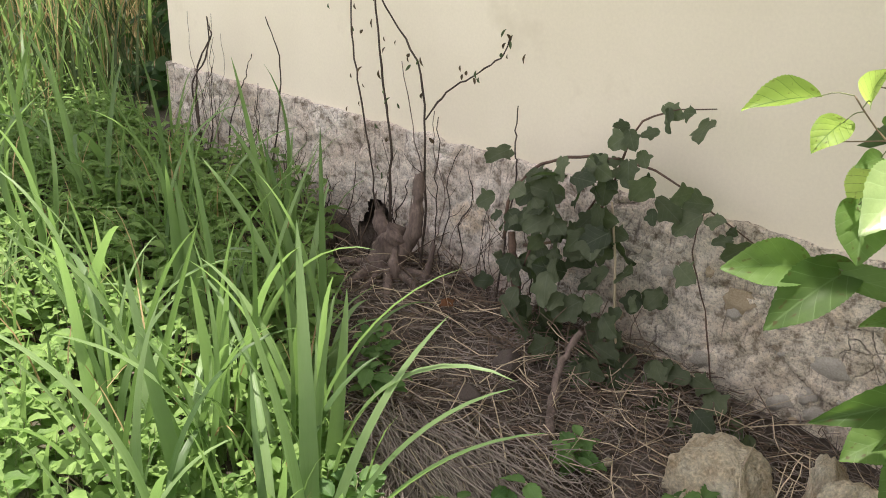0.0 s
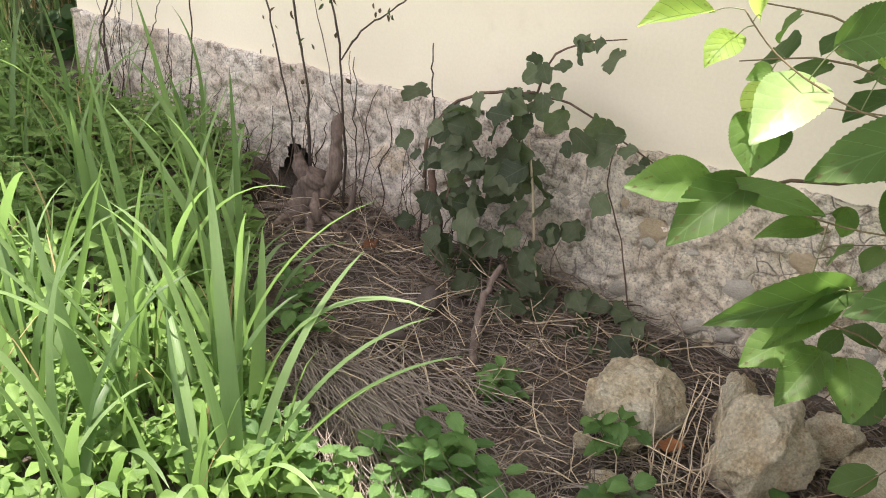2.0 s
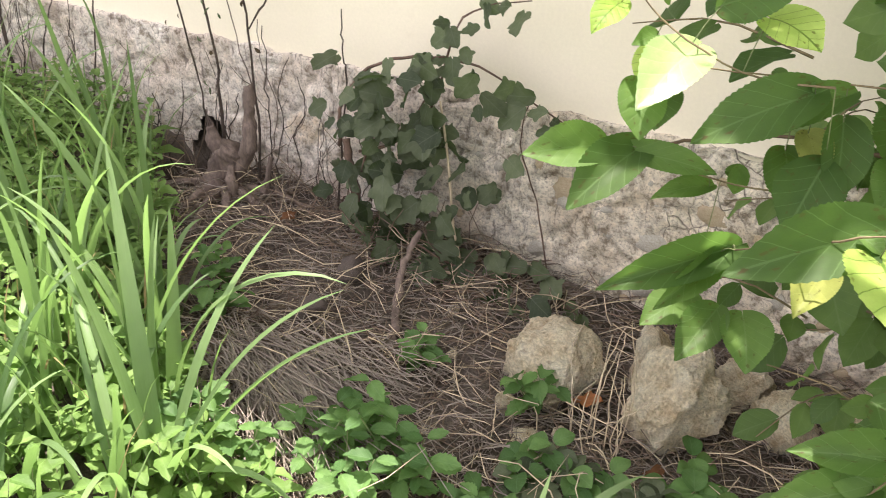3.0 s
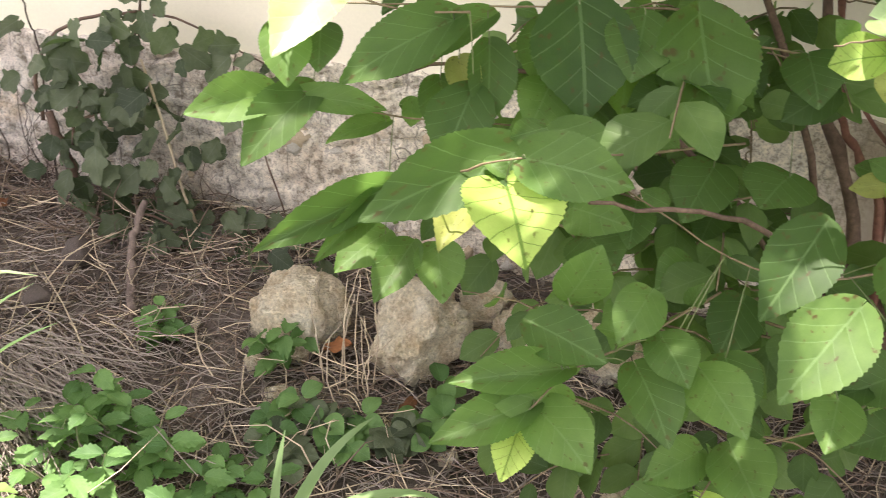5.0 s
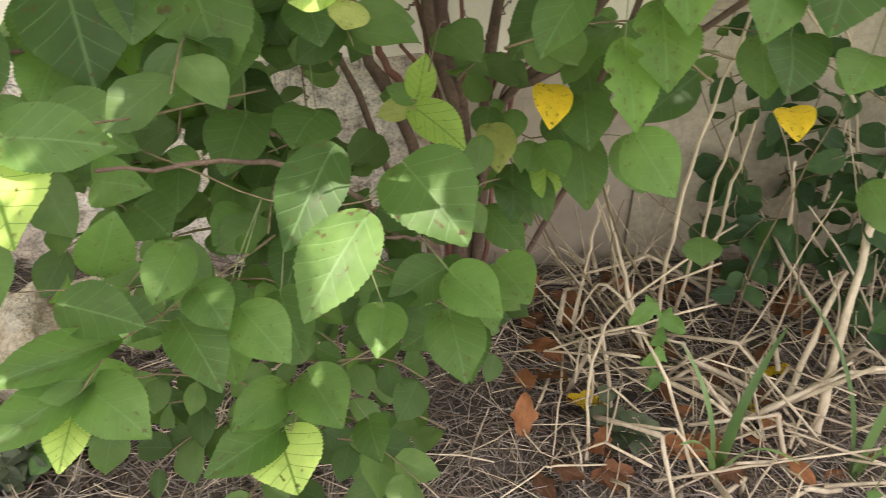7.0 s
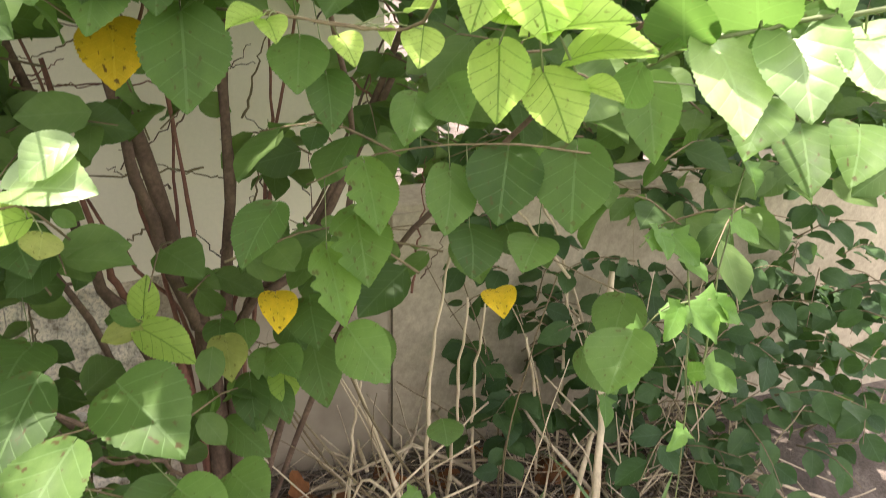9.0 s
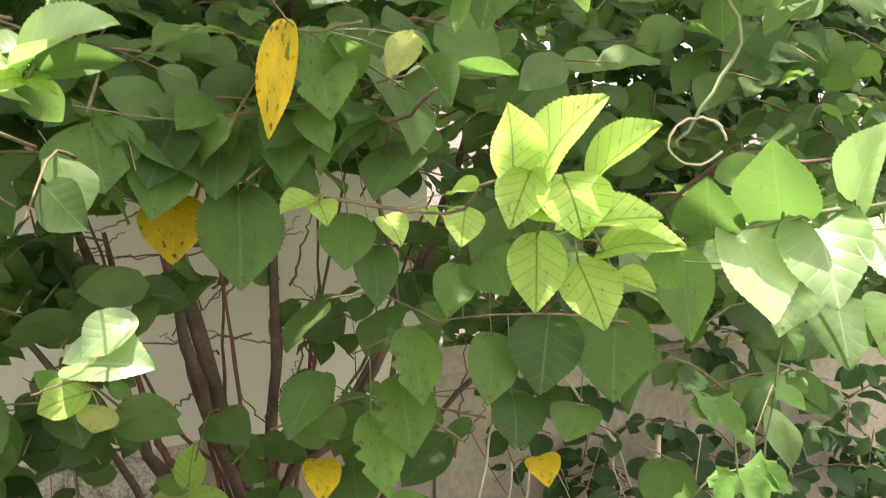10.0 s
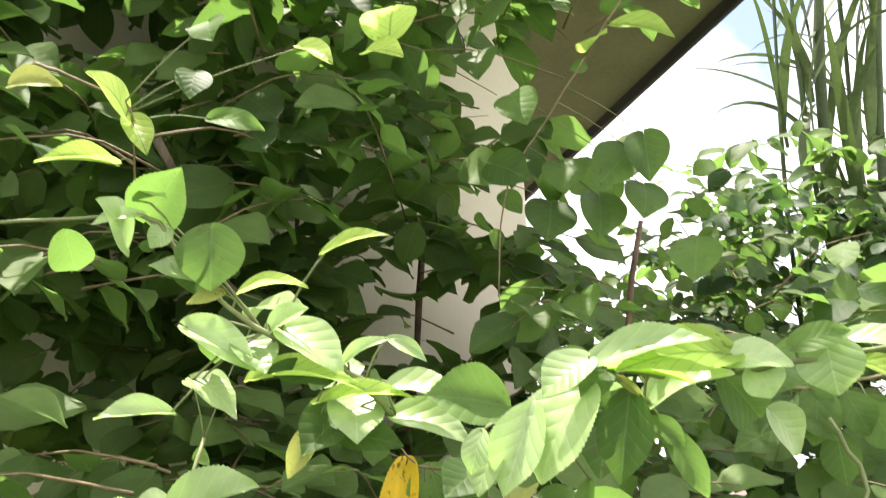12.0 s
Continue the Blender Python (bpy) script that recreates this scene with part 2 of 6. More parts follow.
ROOFING = surface("roof_sheeting", [(0.3, (0.20, 0.19, 0.18)), (0.7, (0.30, 0.29, 0.27))], 2, 40, 0.3, 0.6, 0.2, 0.003)

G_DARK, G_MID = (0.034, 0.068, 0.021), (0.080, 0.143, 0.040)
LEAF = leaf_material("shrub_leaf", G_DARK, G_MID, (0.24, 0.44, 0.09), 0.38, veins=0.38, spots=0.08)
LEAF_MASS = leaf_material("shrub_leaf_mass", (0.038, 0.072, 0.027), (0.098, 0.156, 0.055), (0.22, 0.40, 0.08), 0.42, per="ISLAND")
# the leaf mass again, darker: the shade is put into its colour
LEAF_SHADED = leaf_material("shaded_leaf_mass", (0.025, 0.055, 0.025), (0.05, 0.095, 0.04), (0.12, 0.26, 0.05), 0.3, per="ISLAND")
# young leaves, their colour raised for sunlight; some lit older leaves share it
LEAF_YOUNG_LIT = leaf_material("young_sunlit_leaf", (0.26, 0.40, 0.085), (0.42, 0.56, 0.16), (0.62, 0.86, 0.20), 0.55, 0.5, 0.85, spots=0.05, vein_col=(0.09, 0.19, 0.03))
LEAF_YELLOW = leaf_material("yellow_leaf", (0.55, 0.36, 0.015), (0.66, 0.46, 0.03), (0.75, 0.50, 0.03), 0.4, 0.5, 0.2, spots=0.3)
LEAF_FADED = leaf_material("fading_leaf", (0.18, 0.23, 0.06), (0.28, 0.31, 0.10), (0.42, 0.46, 0.12), 0.45, 0.5, 0.2, spots=0.1)
# the shrub leaf again, paler: sunlight is put into its colour
LEAF_SUNLIT = leaf_material("sunlit_leaf", (0.19, 0.29, 0.12), (0.31, 0.43, 0.20), (0.46, 0.70, 0.22), 0.40, 0.40, 0.3, gloss=0.9)
LEAF_EATEN = leaf_material("spotted_leaf", (0.06, 0.115, 0.028), (0.10, 0.185, 0.045), (0.28, 0.48, 0.06), 0.42, 0.5, 0.3, spots=0.35)
LEAF_DEAD = leaf_material("shrivelled_leaf", (0.04, 0.03, 0.022), (0.10, 0.075, 0.05), (0.12, 0.08, 0.04), 0.2, 0.8, 0.2)
LEAF_VINE = leaf_material("vine_leaf", (0.034, 0.046, 0.030), (0.090, 0.108, 0.072), (0.15, 0.25, 0.08), 0.25, 0.6, 0.25)
LEAF_CREEPER = leaf_material("creeper_leaf", (0.07, 0.15, 0.04), (0.125, 0.235, 0.065), (0.27, 0.48, 0.09), 0.42, 0.45, 0.25)
LEAF_HERB = leaf_material("herb_leaf", (0.10, 0.19, 0.055), (0.18, 0.29, 0.09), (0.30, 0.46, 0.15), 0.42, 0.55, 0.2, per="ISLAND")
LEAF_DRY = leaf_material("dry_leaf", (0.085, 0.042, 0.025), (0.25, 0.105, 0.048), (0.28, 0.12, 0.05), 0.2, 0.75, 0.2)
GRASS = leaf_material("grass_blade", (0.085, 0.145, 0.06), (0.165, 0.25, 0.11), (0.29, 0.46, 0.13), 0.42, 0.42, 0.0, per="ISLAND")
GRASS_NEAR = leaf_material("broad_grass_blade", (0.068, 0.125, 0.05), (0.18, 0.275, 0.13), (0.26, 0.43, 0.12), 0.40, 0.42, 0.0, gloss=0.3)
GRASS_DRY = leaf_material("dry_grass_blade", (0.28, 0.20, 0.11), (0.46, 0.36, 0.21), (0.45, 0.34, 0.18), 0.3, 0.7, 0.0, per="ISLAND")
GRASS_CANE = leaf_material("cane_blade", (0.04, 0.065, 0.03), (0.075, 0.11, 0.05), (0.11, 0.17, 0.05), 0.2, 0.5, 0.0, per="ISLAND")

# ---- builders ----
RNG = np.random.default_rng(7)


def mesh_from(name, verts, faces, mat, uvs=None, smooth=True):
    """A mesh of quads and triangles from arrays made by the functions below."""
    me = bpy.data.meshes.new(name)
    me.from_pydata(np.asarray(verts, dtype=float).tolist(), [], [list(map(int, f)) for f in faces])
    if uvs is not None:
        layer = me.uv_layers.new(name="UVMap")
        idx = np.empty(len(me.loops), dtype=np.int32)
        me.loops.foreach_get("vertex_index", idx)
        layer.data.foreach_set("uv", np.asarray(uvs, dtype=np.float32)[idx].ravel())
    if smooth:
        me.polygons.foreach_set("use_smooth", np.ones(len(me.polygons), dtype=bool))
    me.materials.append(mat)
    me.update()
    return me


def child(name, me, parent, label=""):
    ob = new(name, me)
    ob.parent = parent
    return tagged(ob, label) if label else ob


def spline(pts, n):
    """n+1 points on a smooth curve through pts."""
    p = np.asarray(pts, dtype=float)
    p = np.vstack([2 * p[0] - p[1], p, 2 * p[-1] - p[-2]])
    seg = len(p) - 3
    res = []
    for s in np.linspace(0, seg, n + 1):
        i = min(int(s), seg - 1)
        u = s - i
        a, b, c, d = p[i:i + 4]
        res.append(0.5 * (2 * b + (c - a) * u + (2 * a - 5 * b + 4 * c - d) * u * u + (3 * b - a - 3 * c + d) * u ** 3))
    return np.array(res)


def tube(pts, r0, r1, n=10, sides=6, wob=0.0, rng=RNG):
    """Vertices and faces of a tapering stem along pts."""
    c = spline(pts, n)
    if wob:
        c[1:-1] += rng.normal(0, wob, (n - 1, 3))
    t = np.gradient(c, axis=0)
    t /= np.linalg.norm(t, axis=1)[:, None] + 1e-9
    ref = np.array((0.31, 0.2, 0.93)) if abs(t[0][2]) < 0.8 else np.array((0.9, 0.3, 0.1))
    u = np.cross(t, ref)
    u /= np.linalg.norm(u, axis=1)[:, None] + 1e-9
    v = np.cross(t, u)
    ang = np.linspace(0, 2 * math.pi, sides, endpoint=False)
    rad = np.linspace(r0, r1, n + 1)
    if wob:
        rad = rad * (1 + rng.normal(0, 0.10, n + 1))
    ring = c[:, None] + rad[:, None, None] * (np.cos(ang)[None, :, None] * u[:, None] + np.sin(ang)[None, :, None] * v[:, None])
    vs = ring.reshape(-1, 3)
    fs = [(i * sides + j, i * sides + (j + 1) % sides, (i + 1) * sides + (j + 1) % sides, (i + 1) * sides + j) for i in range(n) for j in range(sides)]
    fs.append(tuple(range(sides - 1, -1, -1)))
    fs.append(tuple(range(n * sides, (n + 1) * sides)))
    return vs, fs


def joined(pieces):
    vs, fs, k = [], [], 0
    for v, f in pieces:
        vs.append(v)
        fs += [tuple(i + k for i in q) for q in f]
        k += len(v)
    return np.vstack(vs), fs


def leaf_shape(profile, rows, fold=0.12, curl=0.15, wave=0.03, tooth=0.0, seed=0, bites=0):
    """A leaf of length 1 along +Y and width 1 along X, facing +Z: (verts, faces, uvs)."""
    rng = np.random.default_rng(seed)
    cols = np.array((-1.0, -0.5, 0.0, 0.5, 1.0))
    vs, uv = [], []
    bite = {int(rng.integers(2, rows - 1)): rng.choice((-1, 1)) for _ in range(bites)}
    for i in range(rows + 1):
        s = (i / rows) ** 1.25
        w = profile(s)
        for c in cols:
            ww = w * (1 + (tooth * (1 if i % 2 else -1) if abs(c) == 1 else 0))
            for at, edge in bite.items():
                if c * edge > 0:
                    ww *= 1 - 0.34 * math.exp(-((i - at) / (0.05 * rows)) ** 2)
            x = c * ww * 0.5
            y = s - 0.10 * abs(c) * max(0.0, 1 - s / 0.25) + (tooth * 0.25 * abs(c) if i % 2 else 0)
            z = abs(c) * ww * fold * 0.9 + curl * (s - s * s) + wave * math.sin(7 * s + 2.3 * c + seed) * abs(c)
            vs.append((x, y, z))
            uv.append((0.5 + c * w * 0.5, s))
    n = len(cols)
    fs = [(i * n + j, i * n + j + 1, (i + 1) * n + j + 1, (i + 1) * n + j) for i in range(rows) for j in range(n - 1)]
    return np.array(vs), fs, np.array(uv)


def ovate(s):
    e = math.sin(math.pi * min(1.0, s ** 0.82)) ** 0.66
    return max(0.012, e * (1 - 0.40 * max(0.0, (s - 0.70) / 0.30) ** 1.2))


def cordate(s):
    e = math.sin(math.pi * min(1.0, s ** 0.76)) ** 0.56
    return max(0.012, 1.02 * e * (1 - 0.45 * max(0.0, (s - 0.68) / 0.32) ** 1.2))


def lobed(s):
    return max(0.015, ovate(s) * (1 + 0.22 * math.cos(s * 14)))


def hastate(s):
    blade = 0.62 * math.sqrt(max(0.0, 1 - ((s - 0.28) / 0.72) ** 2)) if s > 0.28 else 0.62 * min(1.0, 0.3 + s * 2.5)
    return max(0.012, blade * (1 - 0.4 * max(0.0, s - 0.6)), 1.05 * math.exp(-((s - 0.14) / 0.075) ** 2))


SHAPES = [leaf_shape(ovate, 44, 0.11, 0.30, 0.02, 0.022, seed=1), leaf_shape(cordate, 44, 0.14, 0.40, 0.025, 0.022, seed=2),
          leaf_shape(ovate, 44, 0.20, 0.22, 0.03, 0.022, seed=3), leaf_shape(cordate, 44, 0.08, 0.45, 0.03, 0.022, seed=4),
          leaf_shape(ovate, 44, 0.12, 0.30, 0.03, 0.025, seed=5, bites=3), leaf_shape(cordate, 44, 0.18, 0.5, 0.04, 0.025, seed=9, bites=2)]
MASS_SHAPES = [leaf_shape(ovate, 6, 0.10, 0.15, 0.04, 0.0, seed=6), leaf_shape(cordate, 6, 0.12, 0.22, 0.05, 0.0, seed=7), leaf_shape(cordate, 6, 0.05, 0.12, 0.06, 0.0, seed=8)]
VINE_SHAPES = [leaf_shape(lobed, 12, 0.10, 0.20, 0.06, 0.06, seed=11), leaf_shape(lobed, 12, 0.04, 0.10, 0.08, 0.05, seed=12, bites=1)]
CREEPER_SHAPES = [leaf_shape(hastate, 16, 0.12, 0.2, 0.05, 0.02, seed=31), leaf_shape(hastate, 16, 0.2, 0.3, 0.08, 0.02, seed=32)]
HERB_SHAPE = leaf_shape(lambda s: ovate(s) * (1 - 0.3 * s), 6, 0.16, 0.25, 0.04, 0.09, seed=21)
NETTLE_SHAPE = leaf_shape(lambda s: ovate(s) * (1 - 0.25 * s), 12, 0.14, 0.25, 0.04, 0.10, seed=23)


def frame_for(base, direction, normal, length, width):
    """The pose of a leaf: its length along direction, its face along normal."""
    y = Vector(direction).normalized()
    z = Vector(normal) - y * Vector(normal).dot(y)
    if z.length < 1e-4:
        z = y.orthogonal()
    z.normalize()
    x = y.cross(z)
    m = Matrix((x * width, y * length, z * length)).transposed().to_4x4()
    m.translation = Vector(base)
    return m


def scatter(name, shape, mats, mat):
    """One mesh that holds a copy of shape at each of mats."""
    v0, f0, uv0 = shape
    M = np.array([np.array(m) for m in mats])
    vh = np.hstack([v0, np.ones((len(v0), 1))])
    vs = np.einsum("kij,nj->kni", M, vh)[:, :, :3].reshape(-1, 3)
    f = np.array(f0)
    fs = (f[None] + (np.arange(len(M)) * len(v0))[:, None, None]).reshape(-1, f.shape[1])
    return mesh_from(name, vs, fs, mat, np.tile(uv0, (len(M), 1)))


def blades(name, bases, heads, lengths, widths, leans, droops, mat, segs=7):
    """Grass blades: arrays of roots, headings (radians), lengths, widths, leans and droops (radians), in one mesh."""
    k = len(bases)
    s = np.linspace(0, 1, segs + 1)
    ang = leans[:, None] + droops[:, None] * s[None] ** 2
    step = lengths[:, None] / segs
    hx = np.cumsum(np.hstack([np.zeros((k, 1)), (np.sin(ang) * step)[:, :-1]]), axis=1)
    hz = np.cumsum(np.hstack([np.zeros((k, 1)), (np.cos(ang) * step)[:, :-1]]), axis=1)
    dx, dy = np.cos(heads), np.sin(heads)
    c = np.stack([bases[:, 0, None] + hx * dx[:, None], bases[:, 1, None] + hx * dy[:, None], bases[:, 2, None] + hz], axis=2)
    w = widths[:, None] * 0.5 * np.clip(np.minimum(0.55 + 1.2 * s, (1 - s) ** 0.6 * 1.25), 0.02, 1)[None]
    side = np.stack([-dy, dx, np.zeros(k)], axis=1)[:, None] * w[:, :, None]
    up = np.zeros_like(c)
    up[:, :, 2] = w * 0.35 * np.sin(ang)
    up[:, :, 0] -= w * 0.35 * np.cos(ang) * dx[:, None]
    up[:, :, 1] -= w * 0.35 * np.cos(ang) * dy[:, None]
    vs = np.stack([c - side + up, c, c + side + up], axis=2).reshape(-1, 3)
    f = np.array([(i * 3 + j, i * 3 + j + 1, i * 3 + j + 4, i * 3 + j + 3) for i in range(segs) for j in range(2)])
    fs = (f[None] + (np.arange(k) * 3 * (segs + 1))[:, None, None]).reshape(-1, 4)
    uv = np.tile(np.array([(u, t) for t in s for u in (0.0, 0.5, 1.0)]), (k, 1))
    return mesh_from(name, vs, fs, mat, uv)


def straws(name, starts, heads, lifts, lengths, radii, mat, bend=0.15, rng=RNG):
    """Thin bent straws in one mesh."""
    k = len(starts)
    d = np.stack([np.cos(heads) * np.cos(lifts), np.sin(heads) * np.cos(lifts), np.sin(lifts)], axis=1)
    s = np.array((0, 0.33, 0.67, 1.0))
    off = rng.normal(0, 1, (k, 3)) * (lengths * bend)[:, None]
    c = starts[:, None] + d[:, None] * (lengths[:, None] * s)[:, :, None] + off[:, None] * (s * (1 - s))[None, :, None] * 1.5
    u = np.cross(d, (0.2, 0.1, 0.97))
    u /= np.linalg.norm(u, axis=1)[:, None] + 1e-9
    v = np.cross(d, u)
    r = radii[:, None, None] * np.array((1, 0.95, 0.8, 0.5))[None, :, None]
    rings = [c + r * (math.cos(a) * u[:, None] + math.sin(a) * v[:, None]) for a in (0.3, 2.4, 4.5)]
    vs = np.stack(rings, axis=2).reshape(-1, 3)
    f = np.array([(i * 3 + j, i * 3 + (j + 1) % 3, i * 3 + 3 + (j + 1) % 3, i * 3 + 3 + j) for i in range(3) for j in range(3)])
    fs = (f[None] + (np.arange(k) * 12)[:, None, None]).reshape(-1, 4)
    return mesh_from(name, vs, fs, mat)


def rock_mesh(name, seed, mat, cuts=4, rough=0.16):
    bm = bmesh.new()
    bmesh.ops.create_icosphere(bm, subdivisions=cuts, radius=1.0)
    o = Vector((seed * 3.1, seed * 1.7, seed * 5.3))
    rng = random.Random(seed)
    planes = [(Vector((rng.gauss(0, 1), rng.gauss(0, 1), rng.gauss(0, 1))).normalized(), rng.uniform(0.68, 0.92)) for _ in range(12)]
    for v in bm.verts:
        p = v.co.copy()
        for n, d in planes:
            over = p.dot(n) - d
            if over > 0:
                p -= n * over * 0.97
        p *= 1 + rough * noise.noise(p * 1.6 + o) + rough * 0.45 * noise.noise(p * 4.5 + o) + rough * 0.35 * noise.noise(p * 10 + o) - rough * 0.5 * max(0.0, 0.25 - abs(noise.noise(p * 3.1 - o)))
        v.co = p
    for f in bm.faces:
        f.smooth = True
    me = bpy.data.meshes.new(name)
    bm.to_mesh(me)
    bm.free()
    me.materials.append(mat)
    return me


def box_mesh(name, lo, hi, mat, bevel=0.0):
    bm = bmesh.new()
    bmesh.ops.create_cube(bm, size=1.0)
    for v in bm.verts:
        v.co = Vector([lo[i] + (hi[i] - lo[i]) * (v.co[i] + 0.5) for i in range(3)])
    if bevel:
        bmesh.ops.bevel(bm, geom=bm.edges[:], offset=bevel, segments=2, affect="EDGES")
    me = bpy.data.meshes.new(name)
    bm.to_mesh(me)
    bm.free()
    me.materials.append(mat)
    return me


def thing(name, label, category, group="", at=(0, 0, 0)):
    e = new(name)
    e.location = at
    return tagged(e, label, category, group)


WALL_Y = 2.60


def ground_z(x, y):
    """The ground falls gently along the wall, with small humps."""
    xs = max(-7.0, min(4.0, x))
    z = -0.08 - 0.068 * xs
    z += 0.03 * noise.noise(Vector((x * 1.3, y * 1.3, 0.0))) + 0.012 * noise.noise(Vector((x * 5, y * 5, 3.0)))
    z -= 0.40 * math.exp(-(((x + 2.53) / 0.13) ** 2 + ((y - 2.50) / 0.14) ** 2))      # a burrow under the plinth
    if y > 1.9 and -4.3 < x < 3.6:
        z += 0.04 * min(1, (y - 1.9) / 0.6)
    if x < -5.0:
        z += 0.10 * min(20.0, -5.0 - x) + 0.04 * min(20.0, -5.0 - x) * noise.noise(Vector((x * 0.3, y * 0.3, 5.0)))
    return z
SPRAY_LEFT = (
    [(-0.39, 1.60, 0.97), (-0.26, 1.61, 0.94), (-0.10, 1.60, 0.95), (0.09, 1.67, 0.93)],
    [
        (-0.461, 1.584, 0.964, -0.560, 1.448, 0.969, 0.078, 0),
        (-0.396, 1.615, 0.968, -0.467, 1.454, 0.881, 0.088, 0),
        (-0.418, 1.600, 0.956, -0.245, 1.588, 0.958, 0.052, 0),
        (-0.266, 1.638, 0.912, -0.340, 1.529, 0.908, 0.041, 0),
        (-0.390, 1.659, 1.071, -0.363, 1.572, 1.021, 0.073, 0),
        (-0.387, 1.680, 1.132, -0.405, 1.579, 1.084, 0.073, 1),
        (-0.241, 1.546, 0.732, -0.295, 1.426, 0.712, 0.073, 0),
        (-0.192, 1.550, 0.716, -0.220, 1.420, 0.666, 0.073, 0),
        (-0.147, 1.561, 0.714, -0.103, 1.454, 0.666, 0.083, 0),
    ])
SPRAY_LIT = (
    [(-0.13, 1.26, 0.99), (-0.01, 1.19, 1.07), (0.07, 1.19, 1.10), (0.19, 1.39, 1.03), (0.35, 1.58, 0.98)],
    [
        (-0.148, 1.332, 0.957, -0.286, 1.144, 0.929, 0.058, 0),
        (-0.164, 1.320, 0.946, -0.207, 1.168, 0.911, 0.042, 0),
        (0.047, 1.260, 1.071, -0.111, 1.104, 1.029, 0.081, 0),
        (0.051, 1.190, 1.064, 0.109, 1.042, 1.041, 0.097, 1),
        (-0.012, 1.266, 0.993, -0.023, 1.151, 0.972, 0.054, 3),
        (0.075, 1.188, 1.101, 0.209, 1.146, 1.103, 0.073, 0),
        (0.117, 1.371, 0.940, 0.207, 1.286, 0.971, 0.067, 0),
    ])
SPRAY_UPPER = (
    [(-0.30, 1.56, 1.15), (-0.16, 1.59, 1.15), (0.02, 1.60, 1.16), (0.23, 1.65, 1.16)],
    [
        (-0.135, 1.540, 1.045, -0.101, 1.450, 0.980, 0.070, 0),
        (-0.064, 1.576, 1.099, -0.041, 1.474, 1.003, 0.074, 0),
        (-0.070, 1.588, 1.138, -0.211, 1.462, 1.075, 0.056, 0),
        (0.067, 1.618, 1.171, 0.108, 1.501, 1.021, 0.149, 0),
        (0.250, 1.621, 1.165, 0.299, 1.500, 1.022, 0.139, 5),
        (0.171, 1.619, 1.156, 0.167, 1.528, 1.080, 0.102, 0),
        (0.038, 1.571, 1.044, 0.024, 1.483, 1.001, 0.084, 0),
        (-0.188, 1.536, 1.072, -0.112, 1.524, 1.169, 0.056, 0),
        (-0.109, 1.558, 1.076, -0.067, 1.479, 1.026, 0.051, 3),
    ])
SPRAY_LOW = (
    [(0.12, 1.09, 0.80), (0.16, 1.14, 0.83), (0.24, 1.26, 0.81), (0.35, 1.47, 0.77)],
    [
        (0.152, 1.140, 0.832, 0.015, 1.062, 0.838, 0.053, 0),
        (0.118, 1.106, 0.794, 0.006, 1.008, 0.782, 0.057, 0),
        (0.123, 1.102, 0.790, 0.208, 1.021, 0.774, 0.076, 0),
        (0.107, 1.084, 0.772, 0.102, 0.996, 0.755, 0.045, 1),
        (0.097, 1.170, 0.875, 0.205, 1.112, 0.875, 0.068, 0),
        (0.241, 1.151, 0.846, 0.294, 1.052, 0.812, 0.068, 0),
        (0.267, 1.176, 0.880, 0.306, 1.100, 0.868, 0.060, 0),
        (0.319, 1.154, 0.858, 0.378, 1.064, 0.840, 0.072, 0),
        (0.243, 1.208, 0.923, 0.214, 1.127, 0.894, 0.060, 0),
        (0.141, 1.195, 0.905, 0.177, 1.194, 0.993, 0.068, 0),
    ])
SPRAY_MID = (
    [(0.18, 1.40, 0.97), (0.37, 1.40, 0.87), (0.50, 1.43, 0.85), (0.64, 1.52, 0.85)],
    [
        (0.069, 1.428, 1.027, 0.183, 1.364, 0.988, 0.087, 0),
        (0.481, 1.178, 0.969, 0.399, 1.053, 0.909, 0.088, 0),
        (0.550, 1.301, 0.975, 0.613, 1.157, 0.935, 0.118, 0),
        (0.446, 1.320, 0.996, 0.378, 1.186, 0.924, 0.085, 0),
        (0.361, 1.296, 0.775, 0.390, 1.192, 0.737, 0.075, 0),
        (0.277, 1.265, 0.733, 0.295, 1.174, 0.711, 0.062, 0),
        (0.287, 1.307, 0.786, 0.297, 1.225, 0.769, 0.054, 0),
        (0.606, 1.237, 0.760, 0.613, 1.126, 0.722, 0.079, 0),
        (0.511, 1.264, 0.762, 0.494, 1.176, 0.739, 0.067, 0),
        (0.615, 1.272, 0.807, 0.671, 1.173, 0.799, 0.075, 0),
    ])
SPRAY_DARK = (
    [(0.03, 1.65, 1.12), (0.16, 1.67, 1.11), (0.30, 1.70, 1.10), (0.45, 1.76, 1.07)],
    [
        (0.031, 1.676, 1.118, 0.046, 1.572, 1.012, 0.134, 0),
        (0.143, 1.687, 1.103, 0.156, 1.581, 0.998, 0.115, 5),
        (0.264, 1.690, 1.090, 0.280, 1.578, 0.975, 0.144, 0),
        (0.426, 1.685, 1.093, 0.447, 1.597, 1.043, 0.086, 0),
        (0.214, 1.497, 0.707, 0.199, 1.394, 0.674, 0.067, 0),
        (0.391, 1.512, 0.732, 0.360, 1.406, 0.689, 0.082, 0),
        (0.312, 1.619, 0.914, 0.276, 1.519, 0.857, 0.096, 0),
        (0.431, 1.613, 0.917, 0.388, 1.534, 0.892, 0.106, 0),
        (0.197, 1.581, 0.846, 0.199, 1.489, 0.812, 0.067, 0),
        (0.126, 1.544, 0.793, 0.185, 1.468, 0.780, 0.106, 0),
        (0.301, 1.541, 0.770, 0.251, 1.459, 0.761, 0.077, 0),
    ])
